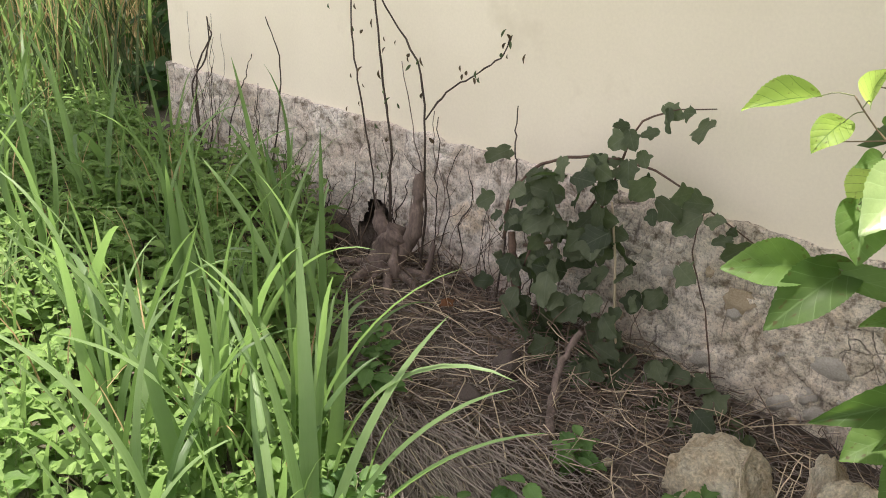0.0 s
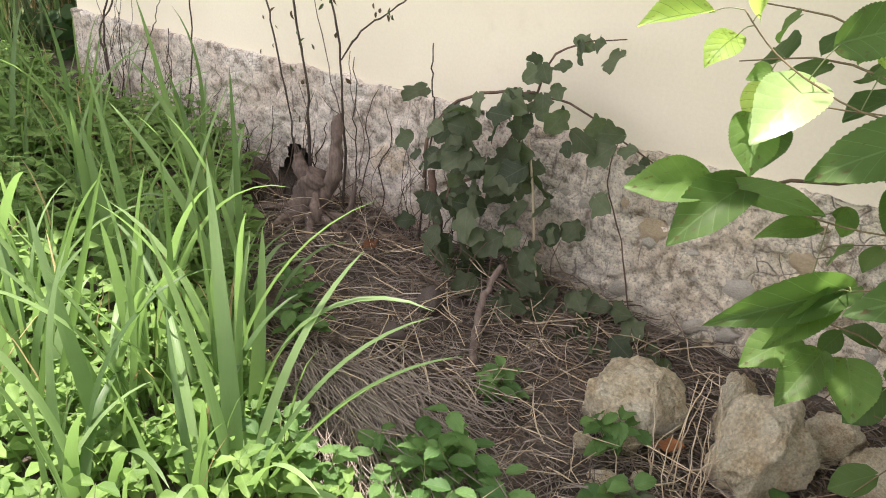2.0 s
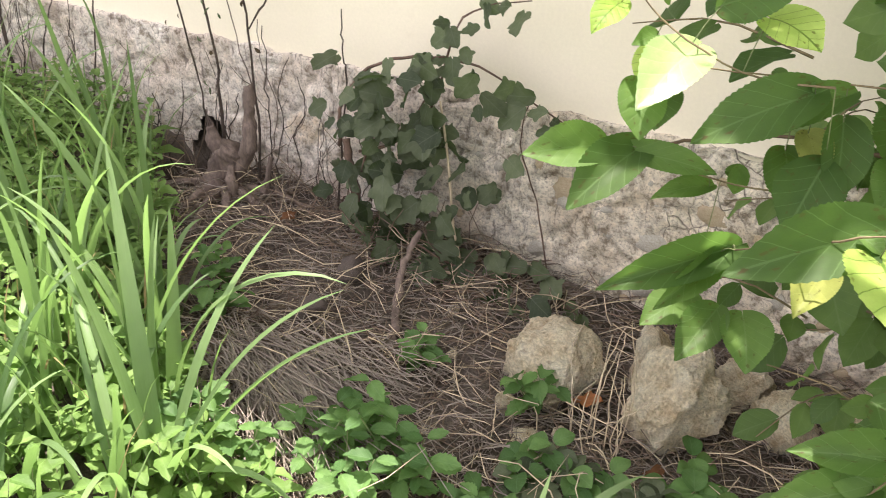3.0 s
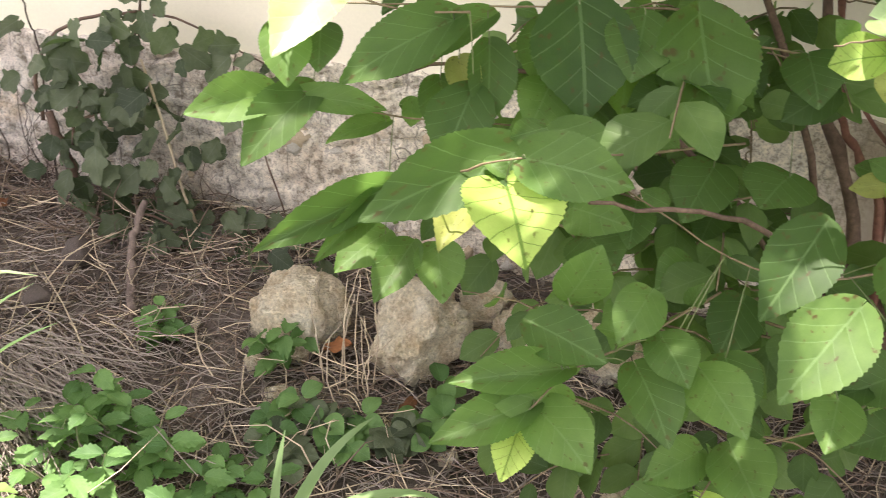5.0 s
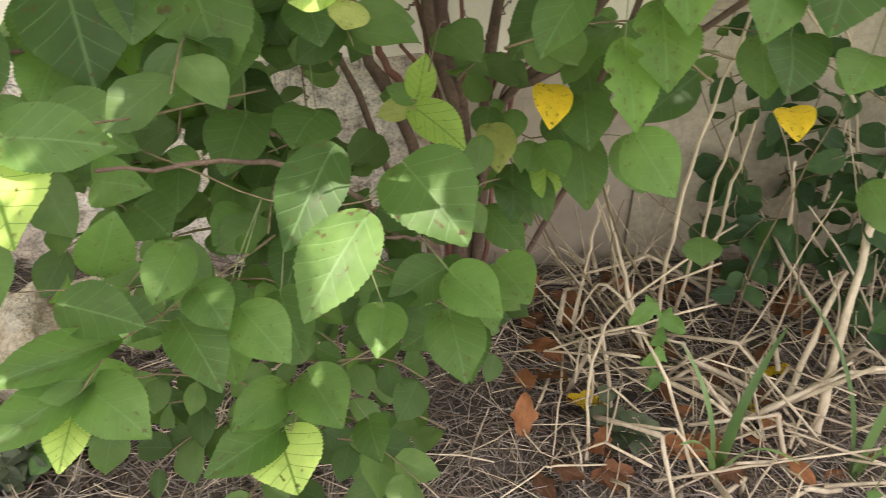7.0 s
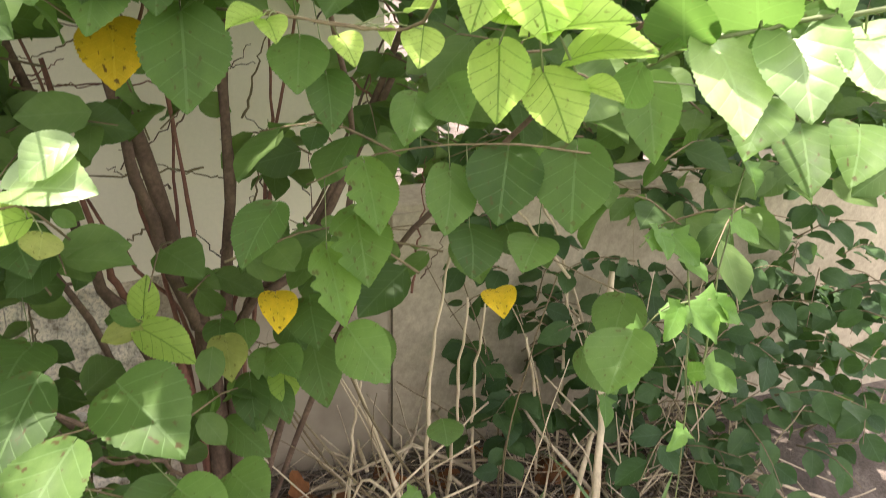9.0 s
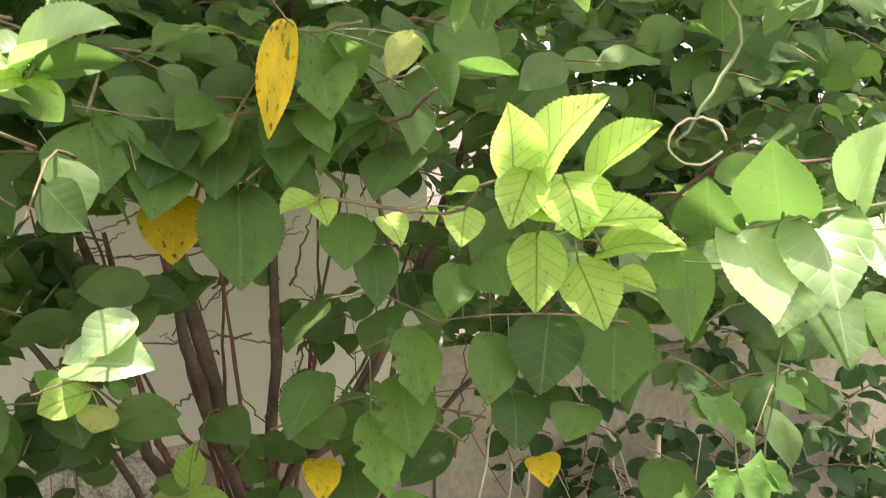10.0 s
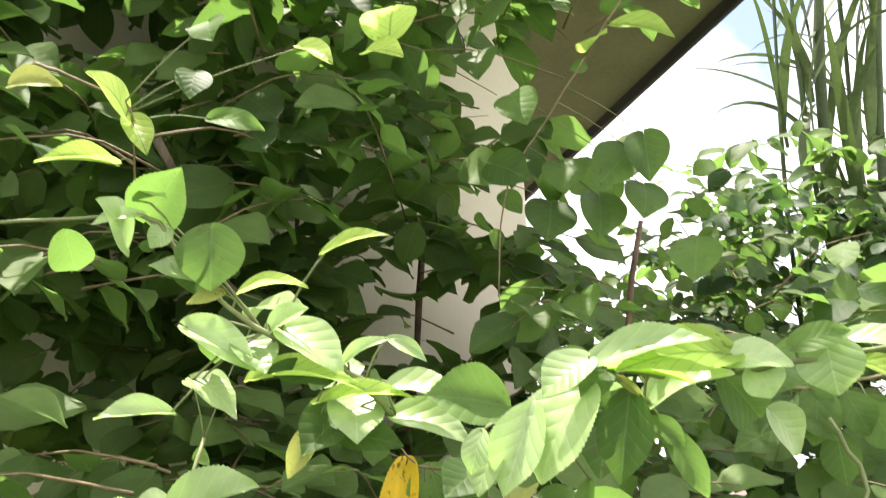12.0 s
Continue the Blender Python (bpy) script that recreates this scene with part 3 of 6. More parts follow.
SPRAY_YOUNG = (
    [(0.61, 1.70, 0.89), (0.63, 1.71, 0.83), (0.69, 1.76, 0.70)],
    [
        (0.617, 1.701, 0.906, 0.630, 1.696, 0.987, 0.046, 1),
        (0.607, 1.699, 0.884, 0.692, 1.614, 0.835, 0.064, 1),
        (0.611, 1.699, 0.889, 0.539, 1.701, 0.867, 0.041, 3),
        (0.608, 1.702, 0.896, 0.559, 1.714, 0.918, 0.037, 0),
    ])
SPRAY_LOWEST = (
    [(0.36, 1.22, 0.57), (0.41, 1.31, 0.59), (0.56, 1.39, 0.62), (0.68, 1.57, 0.63)],
    [
        (0.093, 1.339, 0.719, 0.190, 1.289, 0.726, 0.072, 0),
        (0.157, 1.135, 0.776, 0.042, 1.079, 0.834, 0.058, 0),
        (0.342, 1.236, 0.560, 0.235, 1.145, 0.564, 0.072, 0),
        (0.342, 1.230, 0.554, 0.369, 1.123, 0.535, 0.094, 1),
        (0.350, 1.279, 0.604, 0.275, 1.192, 0.604, 0.067, 0),
        (0.394, 1.291, 0.617, 0.441, 1.188, 0.597, 0.090, 0),
        (0.625, 1.321, 0.686, 0.535, 1.258, 0.682, 0.063, 0),
        (0.642, 1.313, 0.682, 0.638, 1.205, 0.649, 0.076, 0),
        (0.617, 1.371, 0.749, 0.518, 1.302, 0.734, 0.072, 0),
        (0.703, 1.357, 0.760, 0.736, 1.263, 0.750, 0.081, 0),
        (0.660, 1.349, 0.733, 0.680, 1.250, 0.712, 0.072, 0),
        (0.483, 1.234, 0.563, 0.495, 1.144, 0.560, 0.054, 0),
    ])
SPRAY_TIPS = (
    [(0.83, 0.70, 1.54), (0.81, 0.80, 1.54), (0.87, 1.04, 1.48), (0.82, 1.27, 1.47), (0.74, 1.44, 1.47)],
    [
        (0.794, 0.720, 1.555, 0.778, 0.698, 1.609, 0.037, 1),
        (0.815, 0.710, 1.555, 0.842, 0.664, 1.614, 0.042, 1),
        (0.849, 0.690, 1.551, 0.875, 0.643, 1.594, 0.036, 1),
        (0.829, 0.702, 1.551, 0.826, 0.666, 1.510, 0.046, 1),
        (0.807, 0.714, 1.557, 0.779, 0.692, 1.516, 0.032, 1),
        (0.828, 0.698, 1.511, 0.875, 0.637, 1.527, 0.032, 1),
        (0.853, 0.681, 1.496, 0.888, 0.625, 1.506, 0.032, 1),
        (0.809, 0.707, 1.505, 0.792, 0.673, 1.455, 0.036, 1),
        (0.836, 0.689, 1.487, 0.835, 0.646, 1.445, 0.038, 1),
        (0.860, 0.672, 1.477, 0.868, 0.632, 1.474, 0.017, 1),
        (0.806, 0.712, 1.530, 0.810, 0.677, 1.522, 0.025, 1),
    ])
SPRAY_TIPS_SMALL = (
    [(0.87, 1.04, 1.48), (0.85, 1.16, 1.47), (0.77, 1.28, 1.48)],
    [
        (0.760, 1.247, 1.478, 0.707, 1.207, 1.465, 0.033, 1),
        (0.765, 1.246, 1.472, 0.764, 1.193, 1.450, 0.033, 1),
        (0.950, 1.186, 1.463, 0.924, 1.137, 1.422, 0.044, 1),
        (0.937, 1.194, 1.484, 0.952, 1.136, 1.494, 0.033, 1),
        (0.850, 1.220, 1.452, 0.853, 1.164, 1.423, 0.033, 1),
        (0.905, 1.203, 1.462, 0.894, 1.153, 1.447, 0.018, 1),
    ])
SPRAY_RIGHT = (
    [(1.02, 0.84, 1.45), (0.96, 0.69, 1.50), (1.00, 0.64, 1.52), (1.06, 0.58, 1.54)],
    [
        (0.975, 0.677, 1.507, 0.958, 0.610, 1.446, 0.048, 4),
        (1.019, 0.640, 1.522, 0.991, 0.582, 1.461, 0.052, 4),
        (1.052, 0.605, 1.518, 1.030, 0.542, 1.474, 0.048, 4),
        (1.001, 0.657, 1.518, 0.962, 0.630, 1.582, 0.060, 0),
        (0.960, 0.689, 1.503, 0.927, 0.657, 1.553, 0.051, 0),
        (1.039, 0.621, 1.529, 1.019, 0.573, 1.597, 0.039, 4),
        (0.943, 0.699, 1.489, 0.930, 0.648, 1.505, 0.018, 0),
        (1.077, 0.886, 1.439, 1.039, 0.811, 1.371, 0.056, 0),
        (1.297, 0.883, 1.374, 1.244, 0.805, 1.319, 0.067, 0),
        (1.339, 0.840, 1.380, 1.272, 0.780, 1.334, 0.067, 0),
        (1.202, 0.842, 1.415, 1.134, 0.795, 1.370, 0.058, 0),
    ])
SPRAY_HANG = (
    [(0.47, 1.42, 1.60), (0.59, 1.42, 1.58), (0.74, 1.42, 1.59), (0.88, 1.47, 1.58)],
    [
        (0.689, 1.435, 1.469, 0.677, 1.360, 1.338, 0.114, 0),
        (0.591, 1.450, 1.552, 0.561, 1.387, 1.442, 0.089, 0),
        (0.669, 1.443, 1.556, 0.650, 1.383, 1.467, 0.085, 0),
        (0.762, 1.429, 1.580, 0.748, 1.370, 1.487, 0.069, 0),
        (0.493, 1.453, 1.569, 0.505, 1.392, 1.481, 0.127, 0),
        (0.658, 1.445, 1.603, 0.603, 1.394, 1.565, 0.059, 0),
        (0.847, 1.399, 1.430, 0.824, 1.336, 1.362, 0.080, 0),
        (0.880, 1.382, 1.380, 0.866, 1.312, 1.308, 0.061, 0),
        (0.791, 1.358, 1.194, 0.724, 1.289, 1.131, 0.068, 0),
        (0.823, 1.416, 1.584, 0.810, 1.360, 1.533, 0.059, 0),
        (0.944, 1.380, 1.569, 0.909, 1.331, 1.516, 0.093, 0),
    ])
SPRAY_HANG_LOW = (
    [(0.88, 1.51, 1.18), (0.99, 1.41, 1.25), (1.15, 1.32, 1.27), (1.28, 1.24, 1.26)],
    [
        (0.947, 1.414, 1.234, 0.938, 1.322, 1.144, 0.076, 5),
        (0.927, 1.398, 1.161, 0.913, 1.301, 1.071, 0.090, 5),
        (0.877, 1.393, 1.106, 0.871, 1.289, 1.017, 0.072, 5),
        (1.072, 1.362, 1.225, 1.030, 1.286, 1.144, 0.076, 0),
        (1.157, 1.330, 1.258, 1.106, 1.256, 1.162, 0.106, 0),
        (1.250, 1.278, 1.266, 1.200, 1.199, 1.155, 0.108, 0),
        (1.091, 1.324, 1.138, 1.060, 1.247, 1.085, 0.082, 0),
        (1.032, 1.407, 1.335, 0.988, 1.345, 1.272, 0.063, 0),
        (1.079, 1.391, 1.356, 1.079, 1.315, 1.307, 0.085, 0),
        (0.894, 1.336, 0.989, 0.921, 1.232, 0.943, 0.082, 0),
        (1.285, 1.140, 1.000, 1.207, 1.079, 0.943, 0.099, 0),
        (1.184, 1.269, 1.126, 1.130, 1.215, 1.097, 0.072, 0),
    ])
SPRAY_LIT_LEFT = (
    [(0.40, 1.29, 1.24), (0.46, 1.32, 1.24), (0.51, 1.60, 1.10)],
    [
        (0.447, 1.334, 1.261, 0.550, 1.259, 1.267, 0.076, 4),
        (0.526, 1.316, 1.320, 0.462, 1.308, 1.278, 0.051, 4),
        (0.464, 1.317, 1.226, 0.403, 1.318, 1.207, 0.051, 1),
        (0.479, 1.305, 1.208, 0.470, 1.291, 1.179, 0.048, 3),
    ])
SPRAY_YELLOW = (
    [(0.60, 1.88, 1.40), (0.64, 1.94, 1.32), (0.69, 2.06, 1.15)],
    [
        (0.628, 1.874, 1.411, 0.616, 1.786, 1.304, 0.112, 2),
        (0.864, 1.708, 0.907, 0.845, 1.612, 0.869, 0.067, 2),
        (1.270, 1.561, 0.911, 1.244, 1.474, 0.893, 0.062, 2),
        (0.760, 1.695, 0.836, 0.749, 1.592, 0.795, 0.067, 3),
        (0.926, 1.687, 0.893, 0.911, 1.580, 0.837, 0.090, 0),
        (0.850, 1.665, 0.809, 0.868, 1.567, 0.794, 0.067, 0),
    ])
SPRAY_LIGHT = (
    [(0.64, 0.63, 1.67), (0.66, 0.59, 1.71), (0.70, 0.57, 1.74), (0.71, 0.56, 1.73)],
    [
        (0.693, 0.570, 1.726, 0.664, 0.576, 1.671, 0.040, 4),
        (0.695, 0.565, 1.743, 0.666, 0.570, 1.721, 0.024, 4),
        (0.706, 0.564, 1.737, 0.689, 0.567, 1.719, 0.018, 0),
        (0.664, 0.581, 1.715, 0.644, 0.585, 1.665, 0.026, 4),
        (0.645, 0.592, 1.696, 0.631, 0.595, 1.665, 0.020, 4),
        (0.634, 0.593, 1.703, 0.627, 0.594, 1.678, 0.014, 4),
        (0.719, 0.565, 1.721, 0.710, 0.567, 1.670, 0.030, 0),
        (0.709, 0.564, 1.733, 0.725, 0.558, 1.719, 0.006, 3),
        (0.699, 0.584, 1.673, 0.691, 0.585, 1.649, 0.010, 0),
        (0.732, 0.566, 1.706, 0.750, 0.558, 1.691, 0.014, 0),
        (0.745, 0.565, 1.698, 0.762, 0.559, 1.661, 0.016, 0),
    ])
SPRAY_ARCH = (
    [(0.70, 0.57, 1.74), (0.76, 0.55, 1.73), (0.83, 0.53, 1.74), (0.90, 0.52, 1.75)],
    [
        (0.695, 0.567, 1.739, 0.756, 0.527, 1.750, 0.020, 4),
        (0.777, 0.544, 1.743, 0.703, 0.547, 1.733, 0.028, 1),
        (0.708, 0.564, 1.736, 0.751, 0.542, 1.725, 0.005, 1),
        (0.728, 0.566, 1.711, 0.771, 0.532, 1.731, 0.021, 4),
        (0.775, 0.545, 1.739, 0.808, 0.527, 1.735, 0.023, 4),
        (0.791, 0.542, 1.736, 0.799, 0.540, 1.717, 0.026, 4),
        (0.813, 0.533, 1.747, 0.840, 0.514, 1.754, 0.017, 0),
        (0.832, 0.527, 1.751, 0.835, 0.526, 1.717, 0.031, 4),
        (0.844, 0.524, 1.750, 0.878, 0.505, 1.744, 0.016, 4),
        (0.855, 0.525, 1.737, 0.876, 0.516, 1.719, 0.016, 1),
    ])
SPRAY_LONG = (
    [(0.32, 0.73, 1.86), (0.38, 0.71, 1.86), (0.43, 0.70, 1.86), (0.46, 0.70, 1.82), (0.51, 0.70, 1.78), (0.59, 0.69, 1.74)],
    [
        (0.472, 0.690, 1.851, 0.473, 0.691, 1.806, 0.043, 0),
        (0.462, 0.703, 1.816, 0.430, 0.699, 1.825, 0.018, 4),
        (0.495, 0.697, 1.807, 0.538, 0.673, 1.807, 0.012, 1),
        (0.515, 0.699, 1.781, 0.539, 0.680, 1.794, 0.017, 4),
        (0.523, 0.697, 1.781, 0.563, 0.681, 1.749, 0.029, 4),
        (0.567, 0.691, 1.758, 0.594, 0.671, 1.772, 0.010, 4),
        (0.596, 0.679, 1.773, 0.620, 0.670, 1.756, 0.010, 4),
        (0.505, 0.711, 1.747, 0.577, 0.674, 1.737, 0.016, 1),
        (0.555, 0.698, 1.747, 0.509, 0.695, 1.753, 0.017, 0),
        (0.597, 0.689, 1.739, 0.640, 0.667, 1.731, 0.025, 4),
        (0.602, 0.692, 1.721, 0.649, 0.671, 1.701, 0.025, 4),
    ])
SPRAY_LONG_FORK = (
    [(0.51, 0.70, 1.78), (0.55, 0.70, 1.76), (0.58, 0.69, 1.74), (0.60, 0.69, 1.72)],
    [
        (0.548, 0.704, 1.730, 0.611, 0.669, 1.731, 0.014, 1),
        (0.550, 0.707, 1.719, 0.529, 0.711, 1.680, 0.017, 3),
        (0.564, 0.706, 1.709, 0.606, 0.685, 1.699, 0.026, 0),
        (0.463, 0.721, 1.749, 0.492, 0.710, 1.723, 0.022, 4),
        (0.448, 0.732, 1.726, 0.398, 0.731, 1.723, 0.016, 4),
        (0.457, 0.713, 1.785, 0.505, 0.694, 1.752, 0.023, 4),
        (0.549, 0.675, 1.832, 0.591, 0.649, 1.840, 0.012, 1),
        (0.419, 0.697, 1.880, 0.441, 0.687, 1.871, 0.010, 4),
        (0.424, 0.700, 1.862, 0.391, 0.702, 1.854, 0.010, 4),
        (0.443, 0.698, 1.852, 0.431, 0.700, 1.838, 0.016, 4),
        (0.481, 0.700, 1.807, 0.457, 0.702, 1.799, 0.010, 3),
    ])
SPRAY_TOP_LEFT = (
    [(0.38, 1.13, 1.98), (0.38, 1.06, 2.06), (0.37, 1.03, 2.09), (0.31, 1.01, 2.11), (0.28, 1.01, 2.12)],
    [
        (0.373, 1.030, 2.074, 0.334, 0.989, 2.104, 0.050, 1),
        (0.359, 1.069, 2.031, 0.287, 1.017, 2.010, 0.020, 1),
        (0.464, 1.053, 2.088, 0.523, 1.015, 2.062, 0.027, 0),
        (0.444, 1.032, 2.134, 0.440, 1.004, 2.089, 0.037, 0),
        (0.375, 1.051, 2.081, 0.398, 1.026, 2.029, 0.027, 1),
        (0.257, 1.024, 2.099, 0.313, 0.991, 2.088, 0.027, 3),
        (0.457, 1.006, 2.185, 0.462, 0.976, 2.147, 0.040, 0),
        (0.559, 1.012, 2.167, 0.594, 0.977, 2.132, 0.024, 1),
        (0.637, 1.004, 2.164, 0.671, 0.959, 2.141, 0.030, 1),
        (0.662, 0.991, 2.178, 0.657, 0.934, 2.189, 0.054, 1),
    ])
SPRAY_RIM = (
    [(0.94, 1.47, 1.98), (0.95, 1.43, 2.16), (1.03, 1.38, 2.30), (1.13, 1.30, 2.47)],
    [
        (1.164, 1.375, 2.221, 1.085, 1.366, 2.145, 0.079, 0),
        (1.178, 1.356, 2.246, 1.165, 1.325, 2.148, 0.069, 0),
        (1.117, 1.424, 2.153, 1.096, 1.388, 2.066, 0.079, 0),
        (1.185, 1.386, 2.163, 1.159, 1.348, 2.091, 0.071, 0),
        (1.269, 1.371, 2.066, 1.234, 1.336, 1.984, 0.079, 0),
        (1.041, 1.460, 2.146, 1.015, 1.423, 2.066, 0.084, 0),
        (1.059, 1.428, 2.213, 1.039, 1.389, 2.140, 0.069, 0),
        (0.962, 1.416, 2.326, 0.973, 1.370, 2.255, 0.069, 0),
        (0.938, 1.471, 2.219, 0.984, 1.402, 2.166, 0.069, 0),
        (1.097, 1.480, 1.991, 1.085, 1.424, 1.940, 0.060, 0),
        (1.110, 1.302, 2.417, 1.174, 1.218, 2.358, 0.040, 1),
        (1.076, 1.338, 2.385, 1.077, 1.261, 2.376, 0.045, 1),
    ])
SPRAY_ABOVE = (
    [(-0.41, 1.47, 1.30), (-0.34, 1.48, 1.23), (-0.21, 1.50, 1.17), (-0.08, 1.51, 1.17)],
    [
        (-0.467, 1.472, 1.287, -0.540, 1.368, 1.268, 0.043, 1),
        (-0.421, 1.481, 1.254, -0.434, 1.399, 1.218, 0.043, 1),
        (-0.302, 1.532, 1.189, -0.323, 1.330, 1.137, 0.082, 4),
        (-0.368, 1.467, 1.136, -0.331, 1.386, 1.068, 0.072, 0),
        (-0.271, 1.524, 1.263, -0.142, 1.492, 1.317, 0.077, 0),
        (-0.199, 1.536, 1.251, -0.107, 1.478, 1.227, 0.067, 1),
        (-0.358, 1.490, 1.210, -0.373, 1.417, 1.207, 0.031, 0),
        (-0.108, 1.524, 1.151, -0.255, 1.407, 1.074, 0.082, 0),
        (-0.068, 1.497, 1.054, -0.088, 1.392, 0.969, 0.096, 0),
        (-0.392, 1.497, 1.289, -0.365, 1.449, 1.350, 0.038, 1),
    ])
SPRAY_SIDE = (
    [(0.34, 1.05, 1.59), (0.40, 1.03, 1.62), (0.44, 1.04, 1.63), (0.47, 1.09, 1.73)],
    [
        (0.439, 1.068, 1.641, 0.523, 0.961, 1.677, 0.046, 4),
        (0.451, 1.050, 1.636, 0.528, 1.009, 1.646, 0.032, 0),
        (0.438, 1.049, 1.630, 0.398, 1.006, 1.610, 0.030, 1),
        (0.435, 1.049, 1.628, 0.467, 1.010, 1.613, 0.019, 1),
        (0.429, 1.068, 1.636, 0.377, 0.956, 1.622, 0.049, 4),
        (0.455, 1.059, 1.786, 0.500, 0.958, 1.740, 0.030, 4),
        (0.518, 1.047, 1.852, 0.563, 0.937, 1.843, 0.027, 4),
    ])
SPRAY_LONG_YELLOW = (
    [(0.70, 1.27, 1.76), (0.76, 1.31, 1.70), (0.80, 1.15, 1.70)],
    [
        (0.745, 1.331, 1.702, 0.710, 1.284, 1.556, 0.046, 2),
        (0.780, 1.324, 1.694, 0.789, 1.268, 1.580, 0.088, 5),
        (0.834, 1.312, 1.638, 0.790, 1.267, 1.691, 0.064, 0),
        (0.926, 1.282, 1.653, 0.944, 1.218, 1.598, 0.072, 0),
        (0.911, 1.286, 1.693, 0.864, 1.248, 1.637, 0.044, 3),
        (0.875, 0.910, 1.759, 0.843, 0.892, 1.674, 0.063, 0),
        (0.771, 1.327, 1.590, 0.788, 1.266, 1.538, 0.048, 0),
    ])
# extra leaves, added above SPRAY_RIGHT to cast shade on it
SPRAY_SHADE = (
    [(1.14, 0.78, 1.77), (1.02, 0.77, 1.75), (0.97, 0.78, 1.75)],
    [
        (0.985, 0.778, 1.742, 0.952, 0.784, 1.708, 0.032, 0),
        (1.007, 0.771, 1.747, 0.998, 0.774, 1.697, 0.034, 0),
        (1.034, 0.766, 1.741, 1.048, 0.761, 1.705, 0.031, 0),
        (1.054, 0.763, 1.730, 1.072, 0.757, 1.690, 0.036, 0),
        (0.976, 0.789, 1.713, 0.930, 0.794, 1.694, 0.031, 0),
        (1.026, 0.777, 1.707, 1.029, 0.776, 1.662, 0.032, 0),
    ])
SPRAY_FOOT = (
    [(0.77, 1.80, 0.84), (0.84, 1.76, 0.78), (0.94, 1.74, 0.79), (0.83, 1.71, 0.57)],
    [
        (0.767, 1.790, 0.830, 0.755, 1.745, 0.786, 0.059, 0),
        (0.813, 1.777, 0.829, 0.809, 1.732, 0.787, 0.056, 0),
        (0.884, 1.756, 0.826, 0.915, 1.694, 0.782, 0.070, 0),
        (0.936, 1.721, 0.794, 0.933, 1.609, 0.694, 0.088, 0),
        (0.849, 1.733, 0.778, 0.822, 1.689, 0.732, 0.065, 0),
        (0.875, 1.706, 0.748, 0.861, 1.649, 0.693, 0.052, 1),
        (0.806, 1.716, 0.735, 0.798, 1.631, 0.658, 0.065, 0),
        (0.846, 1.698, 0.725, 0.861, 1.626, 0.665, 0.050, 0),
        (0.726, 1.722, 0.713, 0.704, 1.683, 0.673, 0.065, 0),
        (0.754, 1.681, 0.664, 0.814, 1.600, 0.617, 0.070, 0),
        (1.044, 1.696, 0.800, 1.037, 1.612, 0.723, 0.099, 0),
    ])
SPRAY_FOOT_UPPER = (
    [(0.93, 2.02, 0.98), (1.06, 1.95, 0.93), (1.38, 1.92, 0.92), (1.71, 1.73, 0.77)],
    [
        (1.065, 1.941, 0.915, 1.091, 1.839, 0.833, 0.107, 5),
        (0.999, 1.939, 0.886, 1.005, 1.808, 0.770, 0.083, 0),
        (0.929, 2.018, 0.976, 0.841, 1.927, 0.874, 0.102, 0),
        (1.354, 1.870, 0.925, 1.343, 1.772, 0.834, 0.102, 0),
        (1.444, 1.851, 0.933, 1.445, 1.791, 0.879, 0.080, 0),
        (1.675, 1.687, 0.782, 1.595, 1.614, 0.699, 0.112, 0),
        (1.549, 1.654, 0.683, 1.585, 1.560, 0.615, 0.088, 0),
        (1.210, 1.669, 0.570, 1.203, 1.627, 0.532, 0.075, 0),
    ])
SPRAYS = (SPRAY_SHADE, SPRAY_FOOT, SPRAY_FOOT_UPPER, SPRAY_LEFT, SPRAY_LIT, SPRAY_UPPER, SPRAY_LOW, SPRAY_MID, SPRAY_DARK, SPRAY_YOUNG, SPRAY_LOWEST, SPRAY_TIPS, SPRAY_TIPS_SMALL, SPRAY_RIGHT, SPRAY_HANG, SPRAY_HANG_LOW, SPRAY_LIT_LEFT, SPRAY_YELLOW, SPRAY_LIGHT, SPRAY_ARCH, SPRAY_LONG, SPRAY_LONG_FORK, SPRAY_TOP_LEFT, SPRAY_RIM, SPRAY_ABOVE, SPRAY_SIDE, SPRAY_LONG_YELLOW)

# ---- ground ----
def axis(lo, hi, step, far):
    near = list(np.arange(lo, hi + step / 2, step))
    out = [hi + d for d in (0.3, 0.8, 1.6, 3, 6, 12, 25, 60, 150, far)]
    return np.array([lo - (d - hi) for d in reversed(out)] + near + out)


gx, gy = axis(-6.0, 4.0, 0.05, 600.0), axis(-1.0, 3.2, 0.05, 600.0)
gv = [(x, y, ground_z(x, y)) for y in gy for x in gx]
nx = len(gx)
gf = [(j * nx + i, j * nx + i + 1, (j + 1) * nx + i + 1, (j + 1) * nx + i) for j in range(len(gy) - 1) for i in range(nx - 1)]
ground = new("ground", mesh_from("ground", gv, gf, SOIL))
tagged(ground, "brown soil strewn with litter, falling gently along the wall", "ground", kind="structure")

# ---- the house: painted wall on a rough plinth, roof with a wide overhang ----
X0, X1, TOP, PL = -4.12, 1.43, 3.46, 0.62
wall = new("wall_front", box_mesh("wall_front", (X0 + 0.02, WALL_Y + 0.022, PL - 0.03), (X1, WALL_Y + 0.25, TOP), PAINT, 0.008))
tagged(wall, "cream-painted smooth plaster wall above a rough plinth", "wall", kind="structure")
for nm, lo, hi in (("wall_left", (X0 + 0.02, WALL_Y + 0.25, -0.4), (X0 + 0.25, 7.5, TOP)), ("wall_right", (X1 - 0.25, WALL_Y + 0.25, -0.5), (X1, 7.5, TOP)),
                   ("wall_back", (X0 + 0.02, 7.5, -0.4), (X1, 7.72, TOP))):
    tagged(new(nm, box_mesh(nm, lo, hi, PAINT, 0.006)), "cream-painted plaster side of the house", "wall", kind="structure")

